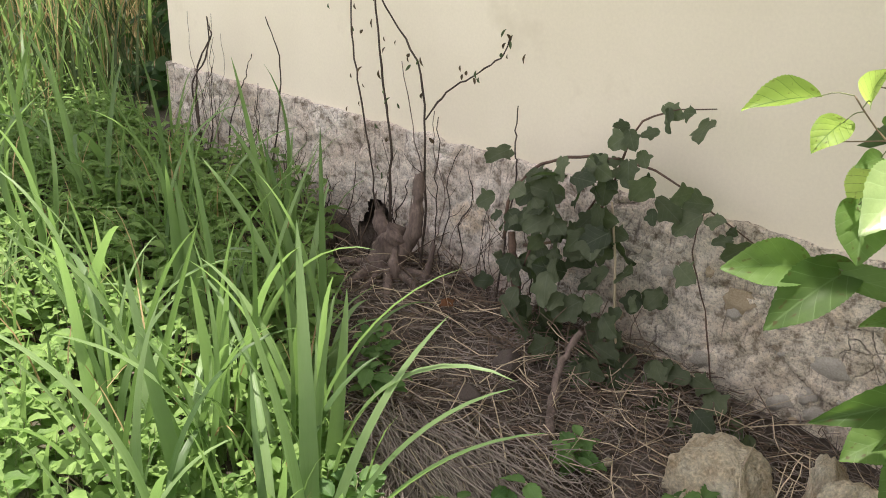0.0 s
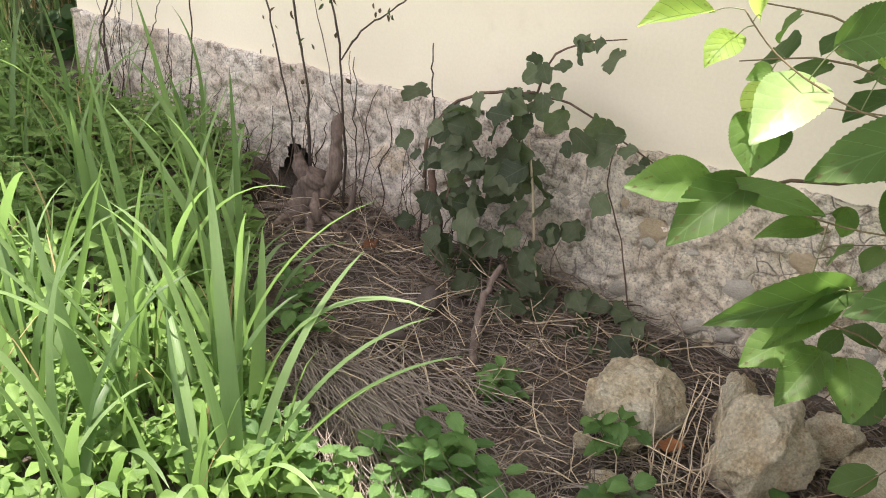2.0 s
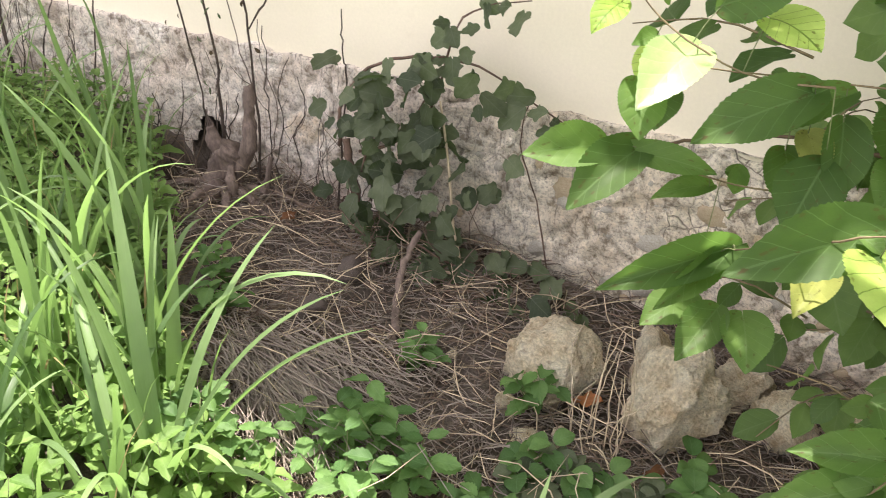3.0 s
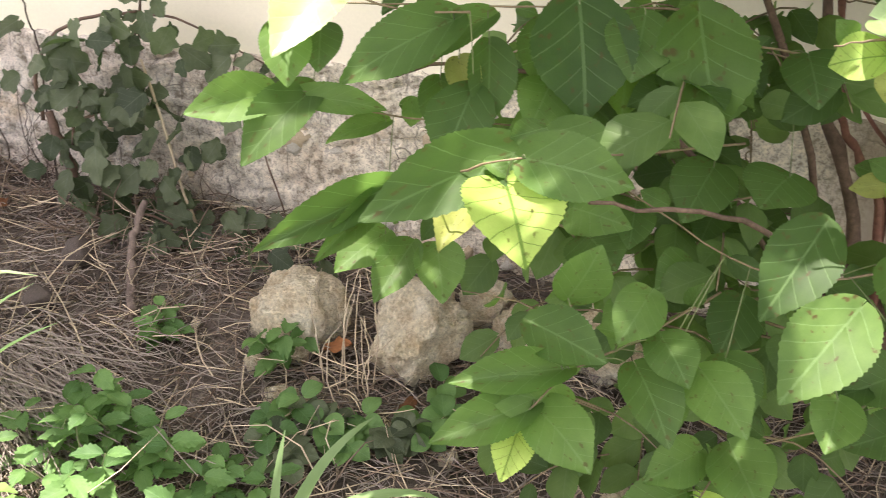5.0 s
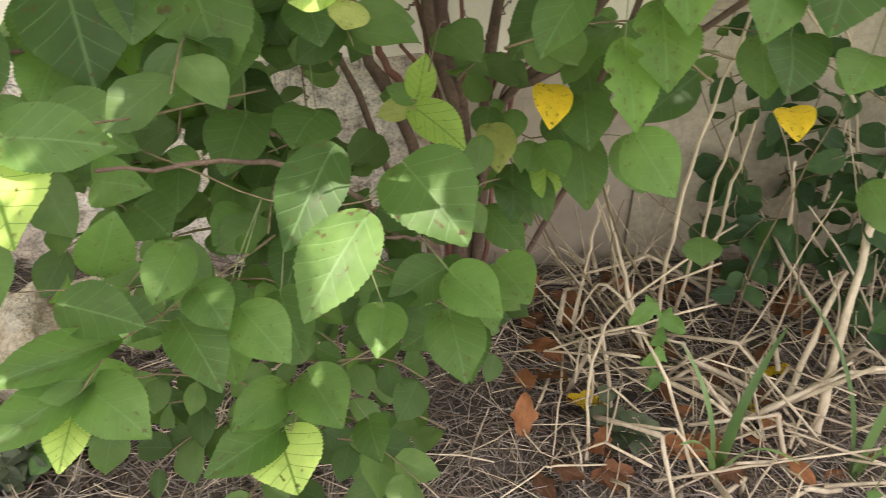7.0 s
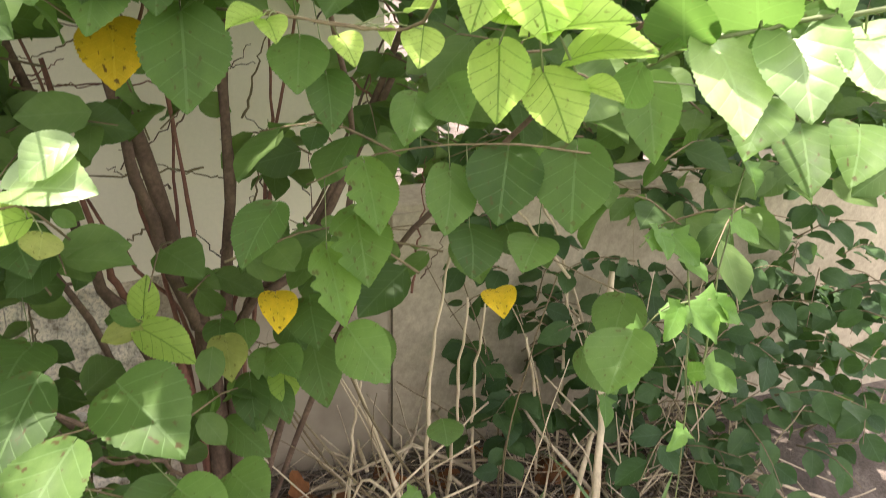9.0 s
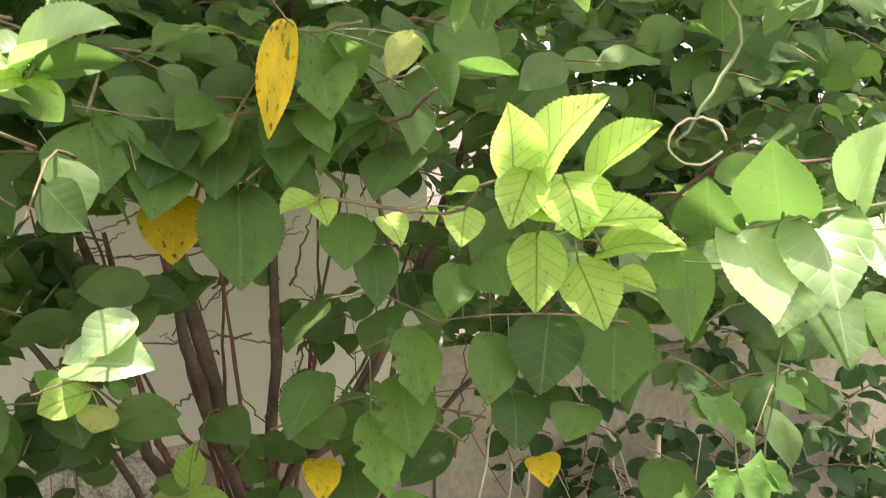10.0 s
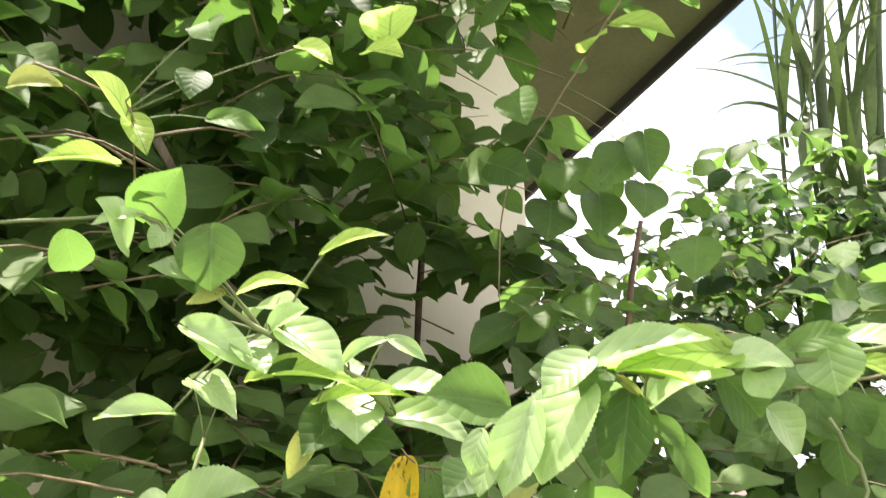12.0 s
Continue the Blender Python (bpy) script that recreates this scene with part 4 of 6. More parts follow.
cols = np.concatenate([[X0, X0], np.arange(X0, X1 + 0.001, 0.0125)])
rows = np.concatenate([np.arange(-0.45, PL - 0.02, 0.0135), [PL - 0.008, PL, PL + 0.002]])
pv = []
for j, z in enumerate(rows):
    for i, x in enumerate(cols):
        lump = noise.noise(Vector((x * 5.5, 1.0, z * 6.5)))
        grain = noise.noise(Vector((x * 24, 4.0, z * 24)))
        streak = noise.noise(Vector((x * 16, 7.0, z * 3.2)))
        left = max(0.0, min(1.0, (-1.4 - x) / 1.2))
        deep = 0.015 * lump + 0.011 * grain * (1.2 - 0.4 * left)
        deep -= left * 0.06 * max(0.0, streak - 0.22)
        crack = abs(noise.noise(Vector((x * 4.2 + 0.6 * lump, 9.0, z * 5.0))))
        deep -= (1 - 0.6 * left) * 0.030 * max(0.0, 1 - crack / 0.06)
        if x > 0.3:
            deep *= 0.35 if x < 0.75 else 0.12
        y = WALL_Y - deep
        if j == len(rows) - 2:
            y = WALL_Y + 0.006 - 0.4 * deep
        if j == len(rows) - 1:
            y = WALL_Y + 0.05
        zz = z + (0.018 * noise.noise(Vector((x * 9, 2.0, 2.0))) + 0.008 * noise.noise(Vector((x * 40, 2.0, 2.0))) if j >= len(rows) - 4 else 0)
        if i == 0:
            y = WALL_Y + 0.3
        pv.append((x + (0.012 * grain if i == 1 else 0), y, zz))
nc = len(cols)
HOLE_X, HOLE_Z = -2.56, 0.05
pf = [(j * nc + i, j * nc + i + 1, (j + 1) * nc + i + 1, (j + 1) * nc + i) for j in range(len(rows) - 1) for i in range(nc - 1)
      if ((cols[i] - HOLE_X) / 0.12) ** 2 + ((rows[j] - HOLE_Z) / 0.22) ** 2 > 1]
plinth = new("wall_plinth", mesh_from("wall_plinth", pv, pf, PLINTH))
tagged(plinth, "rough weathered grey-brown plinth with pits, cracks and stones", "plinth", kind="structure")
low = new("wall_low", box_mesh("wall_low", (X1, WALL_Y + 0.01, -0.6), (7.0, WALL_Y + 0.28, 0.75), PLINTH_SMOOTH, 0.02))
tagged(low, "low rendered brown-grey wall beside the house", "wall", kind="structure")

OVER_X, OVER_Y = 2.335, 2.03
roof = thing("roof", "flat overhanging roof with olive-grey soffit and dark edge", "roof")
tagged(roof, kind="structure")
child("soffit", box_mesh("soffit", (X0 - 0.6, OVER_Y, TOP), (OVER_X, 8.1, TOP + 0.03), SOFFIT), roof, "olive-grey soffit boards")
child("roof_sheet", box_mesh("roof_sheet", (X0 - 0.58, OVER_Y + 0.02, TOP + 0.034), (OVER_X - 0.02, 8.08, TOP + 0.16), ROOFING), roof)
for lo, hi in (((OVER_X + 0.003, OVER_Y - 0.03, TOP - 0.05), (OVER_X + 0.033, 8.13, TOP + 0.18)), ((X0 - 0.63, OVER_Y - 0.033, TOP - 0.05), (OVER_X, OVER_Y - 0.003, TOP + 0.18)),
               ((X0 - 0.63, OVER_Y, TOP - 0.05), (X0 - 0.603, 8.1, TOP + 0.18)), ((X0 - 0.63, 8.103, TOP - 0.05), (OVER_X, 8.13, TOP + 0.18))):
    child("fascia", box_mesh("fascia", lo, hi, FASCIA, 0.004), roof, "dark fascia board")

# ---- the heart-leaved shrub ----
TONES = {0: LEAF, 1: LEAF_YOUNG_LIT, 2: LEAF_YELLOW, 3: LEAF_FADED, 4: LEAF_SUNLIT, 5: LEAF_EATEN}
TONE_LABEL = {1: "yellow-green leaf, young or brightened as if sunlit", 2: "yellow withering leaf", 3: "fading yellowish leaf", 5: "insect-eaten leaf"}
LEAF_MESHES = {}


def leaf_mesh(kind, shapes, tone_mat, which):
    key = (kind, which, tone_mat.name)
    if key not in LEAF_MESHES:
        v, f, uv = shapes[which]
        LEAF_MESHES[key] = mesh_from(kind, v, f, tone_mat, uv)
    return LEAF_MESHES[key]


VIEW_SIDE = Vector((0.40, -0.10, 1.75))          # by the camera: blades turn their upper faces to it, fitting its view


def put_leaf(parent, base, tip, width, tone, rng):
    b, t = Vector(base), Vector(tip)
    # the two bright tones are tilted up to catch more sun
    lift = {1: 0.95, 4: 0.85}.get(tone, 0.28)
    if (t - b).z > 0.4 * (t - b).length and tone == 0:      # an upright blade is set edge-on to the sun, which dims it
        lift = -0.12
    n = (VIEW_SIDE - b).normalized() + Vector((rng.gauss(0, 0.13), rng.gauss(0, 0.13), lift + rng.gauss(0, 0.10)))
    which = 4 if tone == 5 else 1 if tone == 2 else rng.choice((0, 1, 1, 2, 3, 0, 3, 2))
    ob = child("leaf", leaf_mesh("leaf", SHAPES, TONES[tone], which), parent, TONE_LABEL.get(tone, ""))
    d = t - b
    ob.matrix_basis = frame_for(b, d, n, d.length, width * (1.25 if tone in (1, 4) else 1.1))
    return ob


shrub = thing("shrub", "leafy green shrub with heart-shaped leaves and reddish-brown stems", "shrub")
STEMS = [
    ([(0.82, 2.22, -0.16), (0.80, 2.24, 0.55), (0.72, 2.25, 0.96), (0.62, 2.25, 1.40), (0.5, 2.32, 2.0), (0.35, 2.36, 2.7)], 0.032, 0.008, BARK),
    ([(0.83, 2.21, -0.16), (0.86, 2.25, 0.6), (0.885, 2.25, 1.0), (0.89, 2.25, 1.35), (1.0, 2.34, 2.1), (1.05, 2.38, 2.9)], 0.020, 0.007, BARK),
    ([(0.80, 2.22, -0.16), (0.80, 2.22, 0.5), (0.77, 2.25, 1.07), (0.72, 2.2, 1.5)], 0.010, 0.004, BARK_RED),
    ([(0.84, 2.22, -0.16), (0.87, 2.25, 0.55), (1.08, 2.22, 0.85), (1.27, 2.2, 1.24), (1.4, 2.1, 1.7), (1.5, 2.0, 2.3)], 0.016, 0.006, BARK),
    ([(0.79, 2.21, -0.16), (0.68, 2.2, 0.5), (0.55, 2.22, 0.83), (0.46, 2.2, 1.28), (0.3, 2.0, 1.8)], 0.020, 0.007, BARK),
    ([(0.78, 2.20, -0.16), (0.55, 1.95, 0.45), (0.25, 1.75, 0.9), (-0.1, 1.70, 1.02), (-0.45, 1.62, 0.95)], 0.008, 0.003, BARK),
    ([(0.80, 2.18, -0.16), (0.6, 1.75, 0.55), (0.4, 1.45, 0.9), (0.15, 1.25, 1.02)], 0.007, 0.003, BARK),
    ([(0.81, 2.18, -0.16), (0.72, 1.85, 0.35), (0.62, 1.6, 0.65), (0.5, 1.4, 0.8)], 0.006, 0.003, BARK),
    ([(0.84, 2.20, -0.16), (0.98, 2.0, 0.6), (1.02, 1.7, 1.1), (0.9, 1.4, 1.5), (0.8, 0.9, 1.62)], 0.010, 0.002, BARK),
    ([(0.85, 2.21, -0.16), (1.1, 2.0, 0.7), (1.3, 1.6, 1.2), (1.35, 1.2, 1.5), (1.2, 0.8, 1.55)], 0.010, 0.002, BARK),
    ([(0.80, 2.22, -0.16), (0.5, 2.1, 0.8), (0.2, 1.8, 1.4), (0.1, 1.3, 1.75), (0.15, 1.0, 1.85)], 0.010, 0.002, BARK),
    ([(0.80, 2.24, -0.16), (0.74, 2.3, 0.6), (0.66, 2.28, 1.1), (0.74, 2.28, 1.5)], 0.009, 0.004, BARK_RED),
    ([(0.80, 2.24, -0.16), (0.776, 2.3, 0.55), (0.587, 2.32, 0.90), (0.42, 2.36, 1.5)], 0.008, 0.003, BARK_RED),
    ([(0.82, 2.25, -0.16), (0.813, 2.3, 0.55), (0.764, 2.32, 0.89), (0.80, 2.36, 1.6)], 0.007, 0.003, BARK_RED),
    ([(0.84, 2.25, -0.16), (0.867, 2.3, 0.54), (0.976, 2.32, 0.88), (1.12, 2.36, 1.5)], 0.008, 0.003, BARK_RED),
    ([(0.85, 2.23, -0.16), (0.882, 2.3, 0.54), (1.109, 2.32, 0.87), (1.35, 2.36, 1.35)], 0.007, 0.003, BARK),
    ([(0.84, 2.24, -0.16), (0.93, 2.3, 0.6), (1.0, 2.3, 0.95), (1.0, 2.25, 1.35)], 0.008, 0.003, BARK_RED),
    ([(0.81, 2.23, -0.16), (0.74, 2.24, 0.52), (0.65, 2.25, 0.68), (0.59, 2.25, 0.79), (0.55, 2.25, 0.95), (0.50, 2.27, 1.3)], 0.013, 0.006, BARK_RED),
    ([(0.83, 2.20, -0.16), (0.88, 2.20, 0.60), (1.02, 2.2, 0.74), (1.13, 2.2, 0.92), (1.22, 2.2, 1.09), (1.31, 2.2, 1.29)], 0.016, 0.009, BARK),
    ([(0.82, 2.21, -0.16), (0.80, 2.22, 0.53), (0.77, 2.2, 0.66), (0.71, 2.18, 0.85), (0.66, 2.16, 1.07), (0.62, 2.15, 1.31)], 0.018, 0.012, BARK),
]
fine = random.Random(17)
for i in range(46):
    x0, z0 = fine.uniform(0.35, 1.45), fine.uniform(0.55, 1.45)
    a = Vector((x0, fine.uniform(2.18, 2.42), z0))
    d = Vector((fine.gauss(0, 0.28), fine.gauss(0, 0.05), fine.uniform(-0.05, 0.42)))
    STEMS.append(([a, a + d * 0.5 + Vector((0, 0, fine.gauss(0, 0.02))), a + d], fine.uniform(0.0018, 0.0042), 0.001, fine.choice((BARK, BARK_RED, BARK_TWIG, BARK_BLACK))))
for pts, r0, r1, m in STEMS:
    child("stem", mesh_from("stem", *tube(pts, r0, r1, 22, 8, 0.004), m), shrub)
child("broken_stub", mesh_from("broken_stub", *tube([(0.62, 2.30, 2.05), (0.50, 1.86, 2.08), (0.36, 1.66, 2.30)], 0.013, 0.010, 10, 7, 0.003), BARK_GREY), shrub, "grey broken branch stub")
lr = random.Random(5)
for stem_pts, leaves in SPRAYS:
    pale = sum(q[7] == 4 for q in leaves) > 2
    branch = child("branch", mesh_from("branch", *tube(stem_pts, 0.0013, 0.0022, 14, 6, 0.0008), TWIG_GREEN if pale else BARK_TWIG), shrub)
    line = spline(stem_pts, 40)
    young = sum(q[7] == 1 for q in leaves) > 3
    few = 0 if young else 6 if pale else 3
    for k in range(few):                    # smaller leaves between the large ones
        at = Vector(line[int(2 + 37 * (k + lr.random()) / few)]) + Vector((lr.gauss(0, 0.012), lr.uniform(0.01, 0.06), lr.gauss(0, 0.012)))
        ahead = Vector((lr.gauss(0, 0.8), lr.gauss(-0.1, 0.4), lr.uniform(-0.9, 0.3))).normalized() * lr.uniform(0.03, 0.055)
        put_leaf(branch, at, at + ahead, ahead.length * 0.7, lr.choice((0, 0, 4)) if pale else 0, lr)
    for bx, by, bz, tx, ty, tz, w, tone in leaves:
        b, t = Vector((bx, by, bz)), Vector((tx, ty, tz))
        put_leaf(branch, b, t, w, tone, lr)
        near = Vector(line[int(np.argmin(np.linalg.norm(line - np.array(b), axis=1)))])
        if 0.004 < (near - b).length < 0.22:
            mid = (near + b) / 2 + Vector((0, 0, 0.006))
            child("petiole", mesh_from("petiole", *tube([near, mid, b], 0.0010, 0.0009, 5, 5), TWIG_GREEN), branch)


# crown leaves are left out along the sun's rays, so these leaves are lit
LIT_SPOTS = np.array([((q[0] + q[3]) / 2, (q[1] + q[4]) / 2, (q[2] + q[5]) / 2) for sp, some in
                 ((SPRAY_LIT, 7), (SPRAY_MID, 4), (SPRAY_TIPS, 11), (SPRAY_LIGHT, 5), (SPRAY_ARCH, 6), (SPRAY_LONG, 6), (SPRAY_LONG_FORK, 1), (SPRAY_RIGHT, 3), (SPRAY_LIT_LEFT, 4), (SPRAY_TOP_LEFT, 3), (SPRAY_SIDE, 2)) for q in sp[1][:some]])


def in_sun_cut(p, r=0.08):
    d = np.array(p) - LIT_SPOTS
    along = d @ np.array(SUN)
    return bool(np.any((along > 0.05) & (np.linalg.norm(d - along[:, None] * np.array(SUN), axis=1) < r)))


# leafless cones from the camera, fitted so wall, soffit and sky show
VIEW_CUTS = [((1.31, 2.62, 2.95), 0.13), ((1.19, 2.62, 2.19), 0.12), ((0.56, 2.62, 3.00), 0.09), ((1.56, 2.62, 3.07), 0.20), ((1.67, 2.62, 2.94), 0.16),
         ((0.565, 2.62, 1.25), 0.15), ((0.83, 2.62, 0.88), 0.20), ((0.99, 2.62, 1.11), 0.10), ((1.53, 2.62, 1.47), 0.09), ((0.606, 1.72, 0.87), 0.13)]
VIEWPOINT = np.array((0.50, 0.15, 1.66))


def in_view_cut(p):
    for w, r in VIEW_CUTS:
        ax = np.array(w) - VIEWPOINT
        k = float((np.array(p) - VIEWPOINT) @ ax / (ax @ ax))
        if 0.2 < k < 1.4 and np.linalg.norm(np.array(p) - VIEWPOINT - k * ax) < r * k:
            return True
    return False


def foliage(parent, lo, hi, count, size, mat, seed, shapes=MASS_SHAPES, face=(-0.1, -0.6, 0.75), twig_mat=BARK_TWIG, name="foliage", keep=None):
    """Twigs with alternate hanging leaves through a stretch of the crown, one mesh for leaves and one for twigs."""
    rng = random.Random(seed)
    mats, twigs, made = [[] for _ in shapes], [], 0
    while made < count:
        p = Vector([rng.uniform(a, b) for a, b in zip(lo, hi)])
        if keep and not keep(p):
            made += 0.2
            continue
        h = rng.uniform(0, 2 * math.pi)
        d = Vector((math.cos(h), math.sin(h), rng.uniform(-0.2, 0.5))).normalized()
        ln = rng.uniform(0.18, 0.36)
        pts = [p, p + d * ln * 0.5 + Vector((0, 0, 0.02)), p + d * ln + Vector((0, 0, -0.03))]
        if not in_view_cut(pts[1]):
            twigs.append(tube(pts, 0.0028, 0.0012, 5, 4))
        c = spline(pts, 12)
        k = rng.randint(4, 7)
        for i in range(k):
            q = Vector(c[1 + int(i * 11 / k)])
            if in_sun_cut(q) or in_view_cut(q):
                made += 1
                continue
            side = d.cross(Vector((0, 0, 1))).normalized() * (1 if i % 2 else -1)
            out = (side * 0.8 + d * 0.5 + Vector((rng.gauss(0, 0.25), rng.gauss(0, 0.25), rng.uniform(-1.0, -0.1)))).normalized()
            n = Vector(face) + Vector((rng.gauss(0, 0.4), rng.gauss(0, 0.4), rng.gauss(0, 0.3)))
            s = size * rng.uniform(0.65, 1.2)
            mats[rng.randrange(len(shapes))].append(frame_for(q + out * 0.015, out, n, s, s * rng.uniform(0.66, 0.85)))
            made += 1
    for sh, mm in zip(shapes, mats):
        if mm:
            tagged(child(name, scatter(name, sh, mm, mat), parent), kind="stuff")
    tagged(child("twig", mesh_from("twig", *joined(twigs), twig_mat), parent), kind="stuff")


foliage(shrub, (-0.20, 1.65, 0.55), (0.80, 2.2, 1.30), 420, 0.10, LEAF_MASS, 1)
foliage(shrub, (0.03, 1.45, 0.10), (0.68, 1.9, 0.75), 270, 0.085, LEAF_MASS, 2)
foliage(shrub, (-0.32, 2.02, 1.75), (1.38, 2.48, 3.3), 1650, 0.125, LEAF_MASS, 3, keep=lambda p: p.x < 1.08 or p.z < 2.3)
foliage(shrub, (-0.2, 1.85, 1.45), (1.4, 2.3, 1.85), 480, 0.105, LEAF_MASS, 4)
foliage(shrub, (0.0, 1.32, 1.48), (0.95, 1.85, 1.72), 220, 0.105, LEAF_MASS, 14)
foliage(shrub, (0.25, 1.9, 1.07), (0.60, 2.15, 1.43), 75, 0.11, LEAF_MASS, 19)
foliage(shrub, (0.35, 1.55, 2.15), (1.25, 2.0, 2.75), 330, 0.115, LEAF_MASS, 18)
foliage(shrub, (-0.15, 1.38, 2.0), (0.42, 1.62, 2.4), 90, 0.12, LEAF_MASS, 17)
foliage(shrub, (-0.32, 1.55, 1.98), (0.50, 2.05, 2.85), 270, 0.125, LEAF_MASS, 15)
# layer out of view, added overhead to shade the sprays below
foliage(shrub, (-0.4, 0.80, 2.75), (1.25, 1.75, 3.2), 540, 0.12, LEAF_MASS, 20)
foliage(shrub, (1.05, 1.5, 0.95), (2.9, 2.4, 2.1), 1050, 0.10, LEAF_MASS, 5)
foliage(shrub, (1.9, 1.75, -0.1), (3.1, 2.3, 0.55), 260, 0.085, LEAF_SHADED, 16)
foliage(shrub, (1.55, 2.2, 0.0), (3.3, 2.55, 1.1), 520, 0.09, LEAF_SHADED, 6)

# ---- the climber and the dead stems on the plinth ----
vine = thing("climbing_vine", "grey-green lobed vine climbing over the plinth", "vine")
VINE_STEMS = [
    ([(-1.65, 2.42, -0.03), (-1.66, 2.42, 0.15), (-1.68, 2.42, 0.31), (-1.72, 2.44, 0.42)], 0.022, 0.014),
    ([(-1.76, 2.45, 0.38), (-1.74, 2.45, 0.54), (-1.62, 2.45, 0.69), (-1.45, 2.45, 0.76), (-1.33, 2.45, 0.78)], 0.007, 0.004),
    ([(-1.67, 2.45, 0.38), (-1.50, 2.47, 0.46), (-1.37, 2.47, 0.64), (-1.30, 2.47, 0.88), (-1.20, 2.47, 0.95), (-1.05, 2.47, 0.99)], 0.006, 0.002),
    ([(-1.50, 2.47, 0.46), (-1.32, 2.47, 0.75), (-1.17, 2.47, 0.75), (-0.99, 2.48, 0.67), (-0.85, 2.50, 0.60)], 0.005, 0.002),
    ([(-0.91, 2.50, 0.0), (-0.99, 2.50, 0.33), (-1.07, 2.50, 0.54), (-1.05, 2.50, 0.66)], 0.003, 0.002),
    ([(-1.64, 2.42, 0.32), (-1.58, 2.42, 0.55), (-1.62, 2.43, 0.63)], 0.005, 0.003),
    ([(-1.6, 2.40, 0.0), (-1.4, 2.38, 0.12), (-1.2, 2.36, 0.10), (-0.95, 2.42, 0.06)], 0.005, 0.003),
]
for pts, r0, r1 in VINE_STEMS:
    child("stem", mesh_from("stem", *tube(pts, r0, r1, 14, 6, 0.003), BARK), vine)
child("dry_stem", mesh_from("dry_stem", *tube([(-1.16, 2.40, -0.04), (-1.25, 2.42, 0.17), (-1.29, 2.42, 0.47), (-1.33, 2.43, 0.64)], 0.005, 0.004, 14, 6, 0.002), STRAW_PALE), vine, "pale dry stem")
vr = random.Random(9)


def vine_leaf(p, size, parent, mat, out=None):
    d = out or Vector((vr.gauss(0, 0.6), -0.25 + vr.gauss(0, 0.2), vr.uniform(-1.0, 0.15)))
    n = Vector((vr.gauss(-0.1, 0.55), -0.8, 0.45 + vr.gauss(0, 0.5)))
    ob = child("leaf", leaf_mesh("vine_leaf", VINE_SHAPES, mat, vr.randrange(2)), parent)
    ob.matrix_basis = frame_for(p, d, n, size, size * vr.uniform(0.8, 1.0))


for pts, cnt in ((VINE_STEMS[1][0], 9), (VINE_STEMS[2][0], 16), (VINE_STEMS[3][0], 15), (VINE_STEMS[6][0], 12), (VINE_STEMS[5][0], 5)):
    c = spline(pts, 60)
    for i in range(cnt):
        q = Vector(c[int(6 + 54 * (i + vr.random()) / cnt) % 61])
        vine_leaf(q + Vector((vr.gauss(0, 0.025), vr.uniform(-0.10, 0.0), vr.gauss(0, 0.03))), vr.uniform(0.05, 0.105), vine, LEAF_VINE)
for i in range(84):
    x, z = vr.gauss(-1.43, 0.17), vr.uniform(0.06, 0.74)
    vine_leaf(Vector((x, 2.40 + vr.uniform(-0.08, 0.08), z)), vr.uniform(0.07, 0.115), vine, LEAF_VINE)
for i in range(26):
    x = vr.uniform(-1.6, -0.7)
    vine_leaf(Vector((x, 2.36 + vr.uniform(-0.1, 0.1), ground_z(x, 2.36) + vr.uniform(0.03, 0.14))), vr.uniform(0.06, 0.10), vine, LEAF_VINE)

DEAD = [
    ([(-2.36, 2.48, 0.0), (-2.38, 2.50, 0.36), (-2.39, 2.50, 0.64), (-2.44, 2.50, 0.88), (-2.49, 2.50, 1.25)], 0.0065, 0.0035),
    ([(-2.18, 2.46, 0.0), (-2.19, 2.50, 0.29), (-2.20, 2.50, 0.64), (-2.23, 2.50, 0.89), (-2.35, 2.50, 1.04), (-2.48, 2.50, 1.17)], 0.006, 0.003),
    ([(-2.20, 2.50, 0.72), (-2.10, 2.50, 0.84), (-1.95, 2.50, 0.94), (-1.85, 2.50, 1.02), (-1.82, 2.50, 1.09)], 0.004, 0.002),
    ([(-2.44, 2.50, 0.1), (-2.51, 2.53, 0.41), (-2.58, 2.53, 0.71), (-2.63, 2.53, 0.93), (-2.65, 2.53, 1.25)], 0.004, 0.003),
    ([(-3.66, 2.48, 0.15), (-3.71, 2.50, 0.43), (-3.74, 2.50, 0.58), (-3.59, 2.50, 0.77), (-3.58, 2.50, 0.93)], 0.006, 0.003),
    ([(-3.64, 2.48, 0.15), (-3.70, 2.50, 0.43), (-3.68, 2.50, 0.68), (-3.56, 2.50, 0.83), (-3.57, 2.50, 0.89)], 0.006, 0.003),
    ([(-3.25, 2.50, 0.1), (-3.22, 2.55, 0.23), (-3.14, 2.55, 0.58), (-3.13, 2.55, 0.81), (-3.21, 2.55, 0.97)], 0.005, 0.002),
    ([(-1.82, 2.50, 0.03), (-1.80, 2.55, 0.54), (-1.81, 2.55, 0.69), (-1.81, 2.55, 0.84)], 0.004, 0.002),
    ([(-3.55, 2.52, 0.1), (-3.50, 2.55, 0.45), (-3.40, 2.55, 0.64), (-3.32, 2.55, 0.79)], 0.004, 0.002),
]
dead = thing("dead_sapling", "leafless dark stems of a dead sapling against the wall", "dead shrub")
for pts, r0, r1 in DEAD[:4]:
    child("stem", mesh_from("stem", *tube(pts, r0, r1, 20, 6, 0.003), BARK_BLACK), dead)
